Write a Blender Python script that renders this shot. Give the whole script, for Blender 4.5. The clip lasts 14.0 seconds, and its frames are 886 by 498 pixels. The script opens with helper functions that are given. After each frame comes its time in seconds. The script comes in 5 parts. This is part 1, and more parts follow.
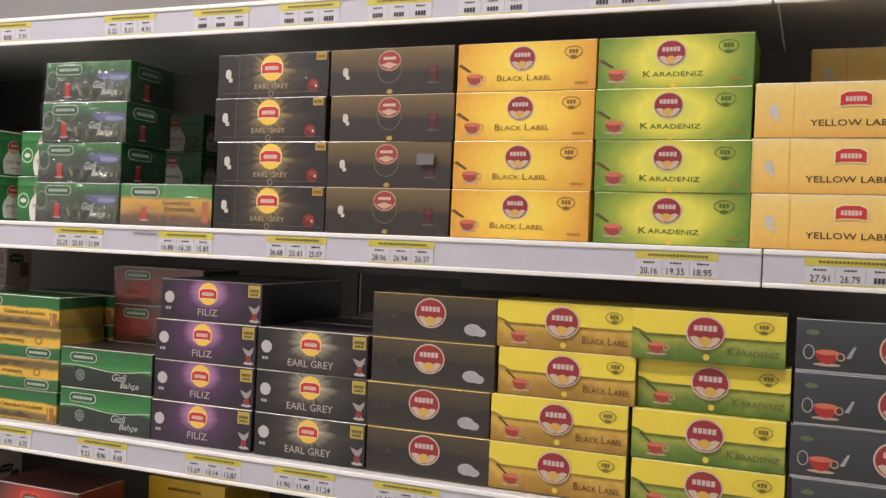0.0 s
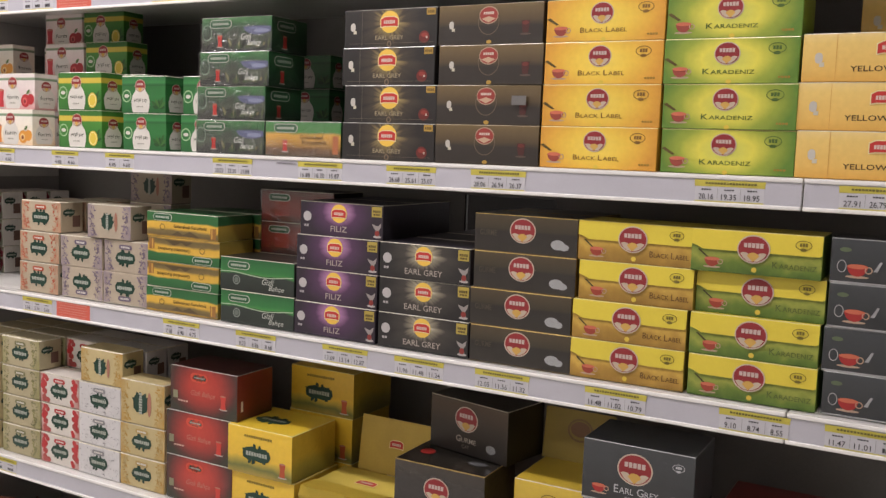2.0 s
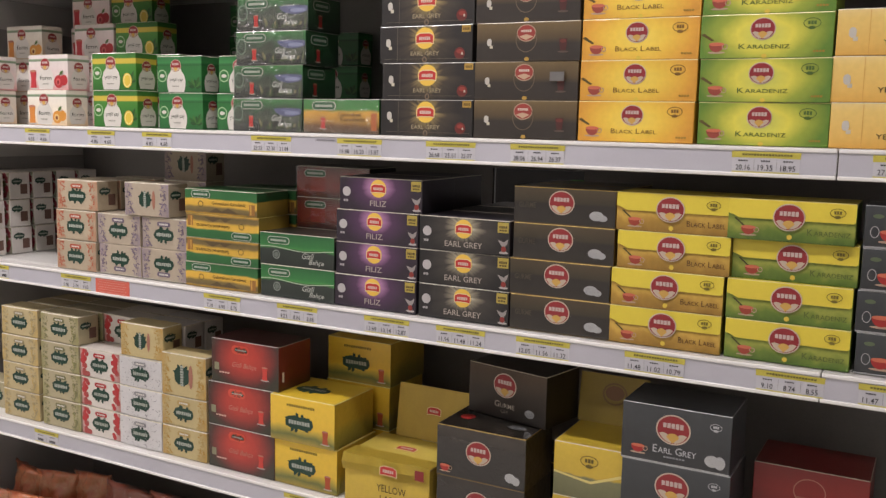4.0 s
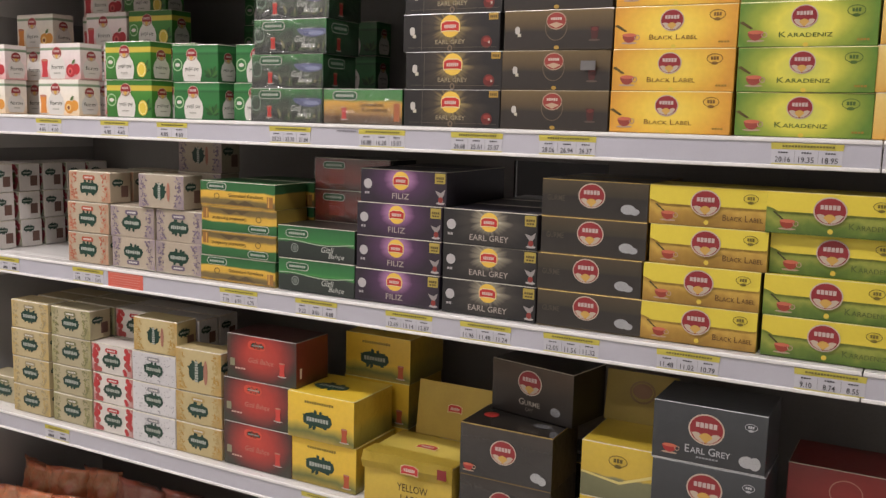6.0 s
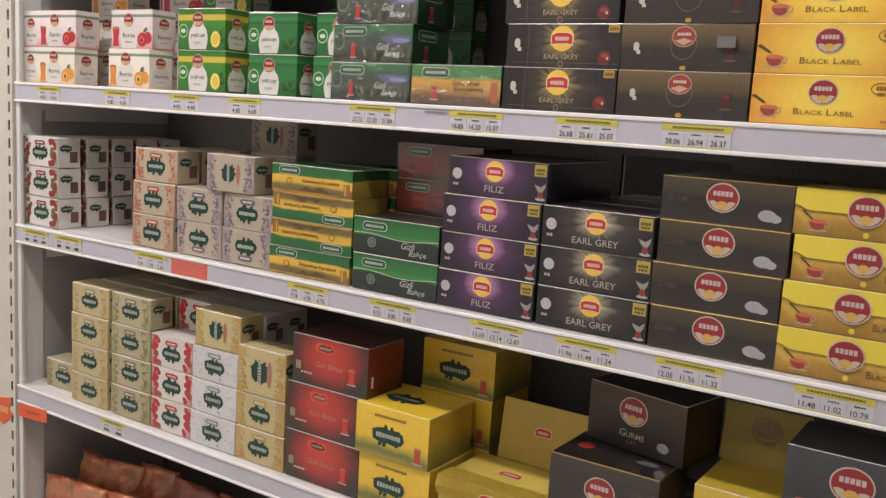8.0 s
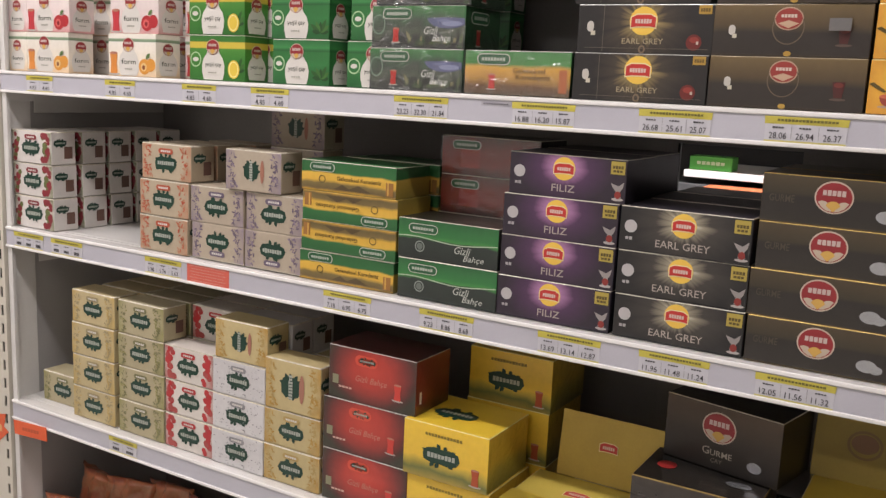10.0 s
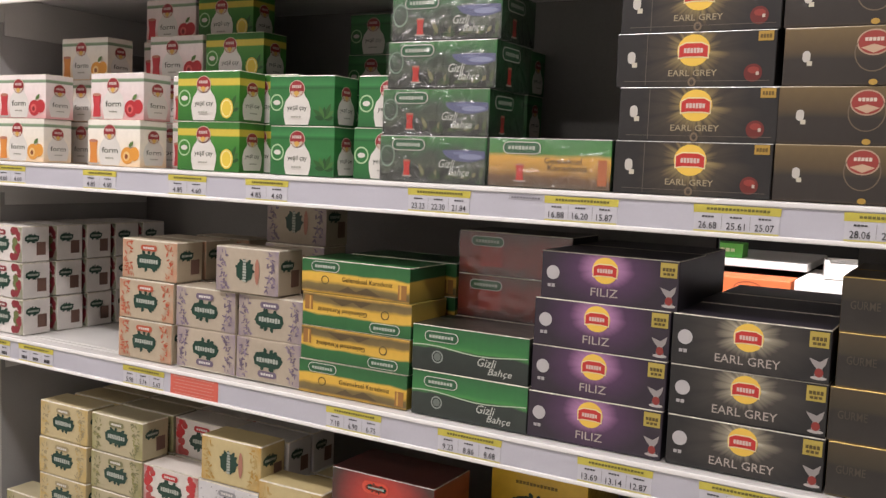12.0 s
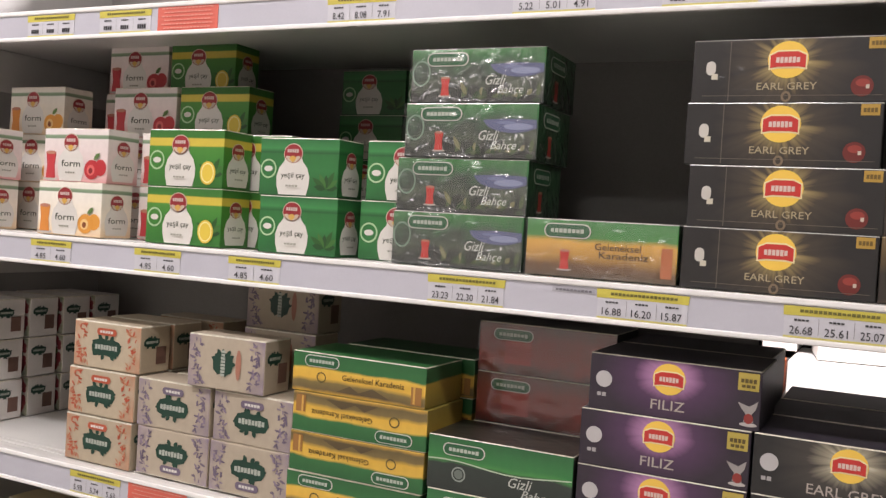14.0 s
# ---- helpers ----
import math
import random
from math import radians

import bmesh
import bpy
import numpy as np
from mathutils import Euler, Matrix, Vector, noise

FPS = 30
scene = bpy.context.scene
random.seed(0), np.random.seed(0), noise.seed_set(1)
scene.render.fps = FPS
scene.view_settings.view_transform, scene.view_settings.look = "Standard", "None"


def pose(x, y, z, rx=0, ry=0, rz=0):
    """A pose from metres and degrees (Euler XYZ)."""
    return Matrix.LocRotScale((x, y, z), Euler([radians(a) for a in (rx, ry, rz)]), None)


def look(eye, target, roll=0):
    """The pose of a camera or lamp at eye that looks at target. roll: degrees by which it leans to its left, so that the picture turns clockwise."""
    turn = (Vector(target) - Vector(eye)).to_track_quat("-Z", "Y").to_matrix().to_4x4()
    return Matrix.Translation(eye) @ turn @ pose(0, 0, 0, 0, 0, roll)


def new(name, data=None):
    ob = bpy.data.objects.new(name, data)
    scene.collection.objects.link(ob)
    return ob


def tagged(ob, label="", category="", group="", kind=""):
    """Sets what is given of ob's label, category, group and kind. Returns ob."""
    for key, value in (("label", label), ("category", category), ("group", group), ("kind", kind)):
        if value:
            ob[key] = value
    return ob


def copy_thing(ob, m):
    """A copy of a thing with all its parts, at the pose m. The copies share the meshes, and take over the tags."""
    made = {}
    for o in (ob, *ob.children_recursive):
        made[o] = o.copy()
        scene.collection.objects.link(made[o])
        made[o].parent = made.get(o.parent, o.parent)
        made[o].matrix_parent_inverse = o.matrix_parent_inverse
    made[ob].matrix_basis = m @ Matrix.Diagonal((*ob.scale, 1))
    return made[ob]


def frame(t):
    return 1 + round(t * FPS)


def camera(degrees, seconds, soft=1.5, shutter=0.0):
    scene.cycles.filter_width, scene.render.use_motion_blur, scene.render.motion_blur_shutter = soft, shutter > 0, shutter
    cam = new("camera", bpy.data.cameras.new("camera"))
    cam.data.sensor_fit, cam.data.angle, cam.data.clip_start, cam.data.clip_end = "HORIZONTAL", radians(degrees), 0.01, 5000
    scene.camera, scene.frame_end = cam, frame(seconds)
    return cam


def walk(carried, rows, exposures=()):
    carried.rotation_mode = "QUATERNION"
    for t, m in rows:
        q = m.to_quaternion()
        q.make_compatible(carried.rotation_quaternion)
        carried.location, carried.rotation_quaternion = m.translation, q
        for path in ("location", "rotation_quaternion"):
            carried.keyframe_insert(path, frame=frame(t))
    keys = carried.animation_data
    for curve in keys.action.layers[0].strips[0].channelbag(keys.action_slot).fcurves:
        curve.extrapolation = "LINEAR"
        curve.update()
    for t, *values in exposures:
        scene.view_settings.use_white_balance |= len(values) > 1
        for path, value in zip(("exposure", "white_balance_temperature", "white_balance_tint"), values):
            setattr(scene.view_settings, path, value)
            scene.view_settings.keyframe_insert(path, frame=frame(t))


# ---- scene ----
cam = camera(51.1, 14.0, soft=1.4)
PATH = [
    (0, (0.04, -0.022, 1.548), (-0.702, 1.835, 1.534), 2.3),
    (0.5, (0.058, -0.127, 1.557), (-0.676, 1.726, 1.392), 2.2),
    (1, (0.077, -0.169, 1.582), (-0.7, 1.659, 1.355), 1.1),
    (1.5, (0.134, -0.219, 1.578), (-0.739, 1.569, 1.372), 1.5),
    (2, (0.193, -0.272, 1.581), (-0.764, 1.472, 1.371), 2.0),
    (2.5, (0.215, -0.3, 1.585), (-0.813, 1.398, 1.346), 1.5),
    (3, (0.207, -0.319, 1.587), (-0.822, 1.375, 1.317), 1.5),
    (3.2, (0.191, -0.338, 1.59), (-0.804, 1.377, 1.324), 1.4),
    (5.5, (0.089, -0.39, 1.579), (-0.824, 1.368, 1.305), 1.1),
    (6, (0.066, -0.356, 1.577), (-0.87, 1.389, 1.296), 1.4),
    (6.5, (0.006, -0.284, 1.578), (-0.948, 1.447, 1.272), 2.0),
    (7, (-0.024, -0.224, 1.562), (-1.09, 1.442, 1.263), 2.3),
    (7.5, (-0.079, -0.202, 1.559), (-1.146, 1.457, 1.228), 3.4),
    (7.7, (-0.073, -0.178, 1.549), (-1.159, 1.475, 1.254), 3.3),
    (9.8, (-0.307, -0.097, 1.567), (-1.313, 1.595, 1.216), 3.2),
    (10, (-0.333, -0.101, 1.573), (-1.335, 1.595, 1.222), 2.6),
    (10.5, (-0.372, -0.106, 1.58), (-1.392, 1.583, 1.253), 1.6),
    (11, (-0.408, -0.082, 1.58), (-1.439, 1.602, 1.259), 1.8),
    (11.5, (-0.459, -0.021, 1.59), (-1.468, 1.684, 1.309), 1.8),
    (12, (-0.495, 0.042, 1.589), (-1.48, 1.772, 1.407), 2.3),
    (12.5, (-0.528, 0.096, 1.587), (-1.517, 1.83, 1.466), 2.3),
    (13, (-0.561, 0.131, 1.59), (-1.547, 1.867, 1.47), 3.2),
    (13.5, (-0.627, 0.168, 1.594), (-1.589, 1.919, 1.504), 3.8),
    (14, (-0.719, 0.187, 1.618), (-1.6, 1.982, 1.565), 3.5),
]
walk(cam, [(t, look(eye, target, roll)) for t, eye, target, roll in PATH], ((0.0, 0.28), (1.0, 0.22), (3.0, 0.10), (7.5, 0.08), (11.0, 0.12), (14.0, 0.15)))

# ---- world and light ----
world = bpy.data.worlds.new("world")
scene.world = world
world.use_nodes = True
world.node_tree.nodes["Background"].inputs[0].default_value = (0.9, 0.95, 1.0, 1)
world.node_tree.nodes["Background"].inputs[1].default_value = 0.02


def luminaire_light(x, y, z, watts, length):
    lamp = bpy.data.lights.new("ceiling_tube_light", "AREA")
    lamp.shape, lamp.size, lamp.size_y, lamp.energy, lamp.color = "RECTANGLE", length, 0.16, watts, (1.0, 0.915, 0.925)
    ob = new("ceiling_tube_light", lamp)
    ob.matrix_basis = pose(x, y, z)
    return ob


CEILING = 3.1
LIGHT_ROWS = ((-3.2, 0.38, 28), (-1.6, 0.38, 20), (0.0, 0.38, 12), (-3.0, -1.5, 18), (-1.0, -1.5, 12), (-0.75, 2.65, 170))
for lx, ly, watts in LIGHT_ROWS:
    luminaire_light(lx, ly, CEILING - 0.07, watts, 1.4)


# ---- materials ----
def rgb(code):
    c = [int(code[n:n + 2], 16) / 255 for n in (0, 2, 4)]
    c = [v / 12.92 if v <= 0.04045 else ((v + 0.055) / 1.055) ** 2.4 for v in c]
    # Greys and lifts each colour slightly, painting in the pale haze over the prints.
    grey = 0.3 * c[0] + 0.6 * c[1] + 0.1 * c[2]
    return tuple(0.88 * v + 0.07 * grey + 0.004 for v in c) + (1.0,)


def nodes_of(name):
    m = bpy.data.materials.new(name)
    m.use_nodes = True
    nt = m.node_tree
    return m, nt, nt.nodes["Principled BSDF"], nt.nodes.new, nt.links.new


def surface(name, code, rough=0.45, metal=0.0, vary=0.12, scale=14.0, fine=220.0, bump=0.05, coat=0.0, relief=60.0, spec=0.5):
    """Painted or printed stuff: broad stains and fine grain over one colour, with a fine relief."""
    m, nt, bsdf, add, link = nodes_of(name)
    co = add("ShaderNodeTexCoord")
    big, small, rel = add("ShaderNodeTexNoise"), add("ShaderNodeTexNoise"), add("ShaderNodeTexNoise")
    for node, s in ((big, scale), (small, fine), (rel, relief)):
        node.inputs["Scale"].default_value = s
        node.inputs["Detail"].default_value = 3
        link(co.outputs["Object"], node.inputs["Vector"])
    info = add("ShaderNodeObjectInfo")
    total = add("ShaderNodeMath")
    total.operation = "MULTIPLY_ADD"
    link(small.outputs["Fac"], total.inputs[0])
    total.inputs[1].default_value = 0.4
    link(big.outputs["Fac"], total.inputs[2])
    more = add("ShaderNodeMath")
    more.operation = "MULTIPLY_ADD"
    link(info.outputs["Random"], more.inputs[0])
    more.inputs[1].default_value = 0.25
    link(total.outputs[0], more.inputs[2])
    fit = add("ShaderNodeMapRange")
    fit.inputs["From Min"].default_value, fit.inputs["From Max"].default_value = 0.45, 1.15
    fit.inputs["To Min"].default_value, fit.inputs["To Max"].default_value = 1 - vary, 1 + vary * 0.5
    link(more.outputs[0], fit.inputs["Value"])
    tint = add("ShaderNodeMix")
    tint.data_type, tint.blend_type = "RGBA", "MULTIPLY"
    tint.inputs["Factor"].default_value = 1
    tint.inputs[6].default_value = rgb(code)
    link(fit.outputs[0], tint.inputs[7])
    link(tint.outputs[2], bsdf.inputs["Base Color"])
    bsdf.inputs["Roughness"].default_value, bsdf.inputs["Metallic"].default_value = rough, metal
    bsdf.inputs["Specular IOR Level"].default_value = spec
    if bump:
        b = add("ShaderNodeBump")
        b.inputs["Strength"].default_value, b.inputs["Distance"].default_value = bump, 0.002
        link(rel.outputs["Fac"], b.inputs["Height"])
        link(b.outputs[0], bsdf.inputs["Normal"])
    if coat:
        bsdf.inputs["Coat Weight"].default_value, bsdf.inputs["Coat Roughness"].default_value = coat, 0.12
    return m


def printed(name, stops, w, h, mode="z", centre=(0.0, 0.5), reach=(0.5, 1.0), wave=0.0, rays=0.0, rough=0.4, film=0.0, metal=0.0):
    """A printed carton front: a colour ramp over the height (z), over the width (x) or out from a centre, with a wavy border,
    printed rays, and a crinkled clear film over it where film is set."""
    m, nt, bsdf, add, link = nodes_of(name)
    co = add("ShaderNodeTexCoord")
    sep = add("ShaderNodeSeparateXYZ")
    link(co.outputs["Object"], sep.inputs[0])

    def math(op, a, b=None, c=None):
        node = add("ShaderNodeMath")
        node.operation = op
        for n, v in enumerate((a, b, c)):
            if v is None:
                continue
            if isinstance(v, (int, float)):
                node.inputs[n].default_value = v
            else:
                link(v, node.inputs[n])
        return node.outputs[0]

    u = math("MULTIPLY", sep.outputs["X"], 1 / w)
    v = math("MULTIPLY", sep.outputs["Z"], 1 / h)
    broad = add("ShaderNodeTexNoise")
    broad.inputs["Scale"].default_value = 30 if wave >= 0.4 else 16
    broad.inputs["Detail"].default_value = 7
    link(co.outputs["Object"], broad.inputs["Vector"])
    if mode == "radial":
        du, dv = math("SUBTRACT", u, centre[0]), math("SUBTRACT", v, centre[1])
        a, b = math("MULTIPLY", du, 1 / reach[0]), math("MULTIPLY", dv, 1 / reach[1])
        fac = math("SQRT", math("ADD", math("MULTIPLY", a, a), math("MULTIPLY", b, b)))
        if rays:
            turn = math("ARCTAN2", math("MULTIPLY", dv, h / w), du)
            spokes = add("ShaderNodeTexNoise")
            spokes.noise_dimensions = "1D"
            spokes.inputs["Scale"].default_value = 3.2
            spokes.inputs["Detail"].default_value = 2
            link(turn, spokes.inputs["W"])
            fac = math("ADD", fac, math("MULTIPLY", math("SUBTRACT", spokes.outputs["Fac"], 0.5), rays))
    else:
        fac = v if mode == "z" else math("ADD", u, 0.5)
    if wave:
        fac = math("ADD", fac, math("MULTIPLY", math("SUBTRACT", broad.outputs["Fac"], 0.5), wave))
    ramp = add("ShaderNodeValToRGB")
    while len(ramp.color_ramp.elements) < len(stops):
        ramp.color_ramp.elements.new(0.5)
    for e, (at, code) in zip(ramp.color_ramp.elements, stops):
        e.position, e.color = at, rgb(code)
    link(fac, ramp.inputs[0])
    grain = add("ShaderNodeTexNoise")
    grain.inputs["Scale"].default_value = 90
    link(co.outputs["Object"], grain.inputs["Vector"])
    info = add("ShaderNodeObjectInfo")
    shade = math("ADD", math("MULTIPLY", grain.outputs["Fac"], 0.16), math("MULTIPLY", info.outputs["Random"], 0.10))
    shade = math("ADD", shade, 0.86)
    tint = add("ShaderNodeMix")
    tint.data_type, tint.blend_type = "RGBA", "MULTIPLY"
    tint.inputs["Factor"].default_value = 1
    link(ramp.outputs[0], tint.inputs[6])
    link(shade, tint.inputs[7])
    link(tint.outputs[2], bsdf.inputs["Base Color"])
    bsdf.inputs["Roughness"].default_value, bsdf.inputs["Metallic"].default_value = rough, metal
    crease = add("ShaderNodeTexNoise")
    crease.inputs["Scale"].default_value = 22
    crease.inputs["Detail"].default_value = 3
    crease.inputs["Distortion"].default_value = 0.4
    link(co.outputs["Object"], crease.inputs["Vector"])
    b = add("ShaderNodeBump")
    b.inputs["Strength"].default_value, b.inputs["Distance"].default_value = 0.11, 0.004
    link(crease.outputs["Fac"], b.inputs["Height"])
    link(b.outputs[0], bsdf.inputs["Normal"])
    if film:
        b2 = add("ShaderNodeBump")
        b2.inputs["Strength"].default_value, b2.inputs["Distance"].default_value = min(1.0, film), 0.006 + 0.022 * film
        ridge = add("ShaderNodeMath")
        ridge.operation = "ABSOLUTE"
        link(math("SUBTRACT", crease.outputs["Fac"], 0.5), ridge.inputs[0])
        link(ridge.outputs[0], b2.inputs["Height"])
        link(b2.outputs[0], bsdf.inputs["Coat Normal"])
        bsdf.inputs["Coat Weight"].default_value, bsdf.inputs["Coat Roughness"].default_value = 0.9 * film, 0.1
    return m


INK = {}


def ink(code, rough=0.4):
    """Printing ink of one colour."""
    if code not in INK:
        INK[code] = surface("ink_" + code, code, rough, vary=0.06, bump=0.0)
    return INK[code]


SHELF_WHITE = surface("shelf_white_enamel", "dcdad6", 0.32, vary=0.10, scale=5, bump=0.03)
STRIP = surface("ticket_strip_plastic", "bdbcc6", 0.28, vary=0.08, scale=9, bump=0.02, coat=0.4)
BEAD = surface("ticket_strip_edge", "efedea", 0.22, vary=0.08, bump=0.0)
CREAM = surface("upright_cream_enamel", "cfc9ba", 0.4, vary=0.12, scale=6, bump=0.04)
# Near black, painted where deep shade should show.
DARK = surface("shade_black", "15130f", 0.8, vary=0.2)
GREY = surface("grey_back_panel", "8a8784", 0.55, vary=0.2, scale=4, bump=0.03)
SIDE_GREY = surface("grey_white_side_panel", "a8a6a4", 0.45, vary=0.15, scale=4, bump=0.03)
FLOOR = surface("polished_floor_tile", "d6d2ca", 0.25, vary=0.12, scale=3)
WALL = surface("painted_wall", "d8d5d0", 0.7, vary=0.08, scale=2)
CEIL = surface("ceiling_board", "d2d0cb", 0.8, vary=0.06, scale=3)
YELLOW_CARD = surface("yellow_label_header", "c8bb3c", 0.5, vary=0.12, scale=40, bump=0)
WHITE_CARD = surface("white_label_paper", "c4c3ca", 0.5, vary=0.06, bump=0)
RED_CARD = surface("red_offer_sticker", "d8604c", 0.5, vary=0.1, bump=0)
ORANGE_CARD = surface("orange_tag_plastic", "e2581a", 0.4, vary=0.1, bump=0)
PRICE_INK = ink("38373a")


def clear_film(name, share):
    """Thin wrapping film: clear, with a share of gloss."""
    m, nt, bsdf, add, link = nodes_of(name)
    clear, gloss, both = add("ShaderNodeBsdfTransparent"), add("ShaderNodeBsdfGlossy"), add("ShaderNodeMixShader")
    gloss.inputs["Roughness"].default_value = 0.14
    both.inputs[0].default_value = share
    link(clear.outputs[0], both.inputs[1])
    link(gloss.outputs[0], both.inputs[2])
    link(both.outputs[0], nt.nodes["Material Output"].inputs["Surface"])
    nt.nodes.remove(bsdf)
    return m


FILM = clear_film("clear_crinkled_film", 0.10)
GLOW, _nt, _b, _a, _l = nodes_of("lit_diffuser")
_b.inputs["Emission Color"].default_value, _b.inputs["Emission Strength"].default_value = (1, 0.96, 0.9, 1), 4.0


# ---- mesh helpers ----
def solid(bm, x0, y0, z0, x1, y1, z1, mi=0, edge=0.0, m=None):
    """A bevelled block into bm."""
    made = bmesh.ops.create_cube(bm, size=1)
    vs = made["verts"]
    bmesh.ops.scale(bm, vec=(x1 - x0, y1 - y0, z1 - z0), verts=vs)
    bmesh.ops.translate(bm, vec=((x0 + x1) / 2, (y0 + y1) / 2, (z0 + z1) / 2), verts=vs)
    faces = list({f for v in vs for f in v.link_faces})
    for f in faces:
        f.material_index = mi
    if edge:
        edges = list({e for v in vs for e in v.link_edges})
        out = bmesh.ops.bevel(bm, geom=edges, offset=edge, segments=2, profile=0.5, affect="EDGES")
        vs = list({v for f in out["faces"] for v in f.verts} | {v for v in vs if v.is_valid})
    if m is not None:
        bmesh.ops.transform(bm, matrix=m, verts=vs)
    return vs


def part(name, bm, materials, parent=None, label="", smooth=False):
    me = bpy.data.meshes.new(name)
    bm.to_mesh(me)
    bm.free()
    for m in materials if isinstance(materials, (list, tuple)) else (materials,):
        me.materials.append(m)
    if smooth:
        for p in me.polygons:
            p.use_smooth = True
    ob = new(name, me)
    if parent is not None:
        ob.parent = parent
    return tagged(ob, label)


def block(name, x0, y0, z0, x1, y1, z1, material, parent=None, edge=0.0, label=""):
    bm = bmesh.new()
    solid(bm, x0, y0, z0, x1, y1, z1, 0, edge)
    return part(name, bm, material, parent, label)


TEXTS = {}


def text_outline(words, slant=0.0):
    """Vertices and faces of a line of words, one unit wide and one high about its middle."""
    key = (words, slant)
    if key not in TEXTS:
        curve = bpy.data.curves.new("lettering", "FONT")
        curve.body, curve.shear, curve.resolution_u, curve.offset = words, slant, 2, 0.004
        ob = bpy.data.objects.new("lettering", curve)
        me = bpy.data.meshes.new_from_object(ob)
        vs = np.array([v.co[:2] for v in me.vertices])
        lo, hi = vs.min(0), vs.max(0)
        TEXTS[key] = ((vs - (lo + hi) / 2) / (hi - lo), [tuple(p.vertices) for p in me.polygons], hi[0] - lo[0])
        bpy.data.objects.remove(ob)
        bpy.data.curves.remove(curve)
        bpy.data.meshes.remove(me)
    return TEXTS[key]


class Print:
    """Flat printing in the plane of a front (x across, z up), layer over layer towards the viewer."""

    def __init__(self, m=None):
        self.v, self.f, self.mi, self.mats, self.m = [], [], [], [], m

    def poly(self, pts, mat, layer=0):
        base = len(self.v)
        self.v += [(x, -0.0004 - 0.0004 * layer - 0.000012 * len(self.f), z) for x, z in pts]
        self.f.append(tuple(range(base, base + len(pts))))
        if mat not in self.mats:
            self.mats.append(mat)
        self.mi.append(self.mats.index(mat))
        return self

    def rect(self, x0, z0, x1, z1, mat, layer=0):
        return self.poly([(x0, z0), (x1, z0), (x1, z1), (x0, z1)], mat, layer)

    def oval(self, cx, cz, rx, rz, mat, layer=0, a0=0, a1=360, n=24):
        steps = n if a1 - a0 == 360 else n + 1
        return self.poly([(cx + rx * math.cos(radians(a0 + (a1 - a0) * k / n)), cz + rz * math.sin(radians(a0 + (a1 - a0) * k / n))) for k in range(steps)], mat, layer)

    def ring(self, cx, cz, rx, rz, wide, mat, layer=0, n=22):
        turns = [2 * math.pi * k / n for k in range(n + 1)]
        outer = [(cx + rx * math.cos(t), cz + rz * math.sin(t)) for t in turns]
        inner = [(cx + (rx - wide) * math.cos(t), cz + (rz - wide) * math.sin(t)) for t in turns[::-1]]
        return self.poly(outer + inner, mat, layer)

    def pill(self, cx, cz, rx, rz, mat, layer=0):
        r = min(rx, rz)
        pts = []
        for qx, qz, a in ((1, 1, 0), (-1, 1, 90), (-1, -1, 180), (1, -1, 270)):
            for k in range(5):
                t = radians(a + 22.5 * k)
                pts.append((cx + qx * (rx - r) + r * math.cos(t), cz + qz * (rz - r) + r * math.sin(t)))
        return self.poly(pts, mat, layer)

    def leaf(self, x, z, long, wide, turn, mat, layer=0):
        """A pointed leaf that grows from x, z at turn degrees."""
        c, d = math.cos(radians(turn)), math.sin(radians(turn))
        pts = [(0, 0), (0.25, 0.7), (0.55, 0.9), (0.8, 0.55), (1, 0), (0.8, -0.55), (0.55, -0.9), (0.25, -0.7)]
        return self.poly([(x + long * a * c - wide * b * d, z + long * a * d + wide * b * c) for a, b in pts], mat, layer)

    def bars(self, cx, cz, wide, high, mat, layer=0, n=6, seed=3, upright=False):
        """Writing as plain bars."""
        rnd = random.Random(seed)
        step = wide / n
        for k in range(n):
            x, s = -wide / 2 + step * (k + 0.5), high / 2 * rnd.uniform(0.75, 1.0)
            if upright:
                self.rect(cx - s, cz + x - step * 0.38, cx + s, cz + x + step * 0.38, mat, layer)
            else:
                self.rect(cx + x - step * 0.40, cz - s, cx + x + step * 0.40, cz + s, mat, layer)
        return self

    def words(self, line, cx, cz, wide, high, mat, layer=0, slant=0.0):
        vs, fs, _ = text_outline(line, slant)
        base = len(self.v)
        self.v += [(cx + x * wide, -0.0004 - 0.0004 * layer, cz + z * high) for x, z in vs]
        if mat not in self.mats:
            self.mats.append(mat)
        for f in fs:
            self.f.append(tuple(i + base for i in f))
            self.mi.append(self.mats.index(mat))
        return self

    def small_caps(self, line, cx, cz, wide, high, mat, layer=0):
        """A line in capitals, the first letter of each word larger, on one base line."""
        runs = []
        for word in line.split():
            runs += [(word[0], 1.0), (word[1:], 0.76)]
        widths = [text_outline(run)[2] * size for run, size in runs]
        gap = 0.09
        scale = wide / (sum(widths) + gap * (len(runs) - 1) + 0.22 * (len(runs) // 2 - 1))
        x = cx - wide / 2
        for k, ((run, size), w) in enumerate(zip(runs, widths)):
            self.words(run, x + w * scale / 2, cz - high / 2 + high * size / 2, w * scale, high * size, mat, layer)
            x += (w + gap + (0.22 if k % 2 else 0)) * scale
        return self

    def part(self, name, parent, label=""):
        me = bpy.data.meshes.new(name)
        me.from_pydata(self.v, [], self.f)
        for m in self.mats:
            me.materials.append(m)
        me.polygons.foreach_set("material_index", self.mi)
        me.update()
        if self.m is not None:
            me.transform(self.m)
        ob = new(name, me)
        ob.parent = parent
        return tagged(ob, label, kind="stuff" if name in ("small_print", "spoon_picture", "top_picture") else "")


# ---- the setting ----
def setting(name, x0, y0, z0, x1, y1, z1, material, label, category):
    return tagged(block(name, x0, y0, z0, x1, y1, z1, material), label, category, kind="structure")


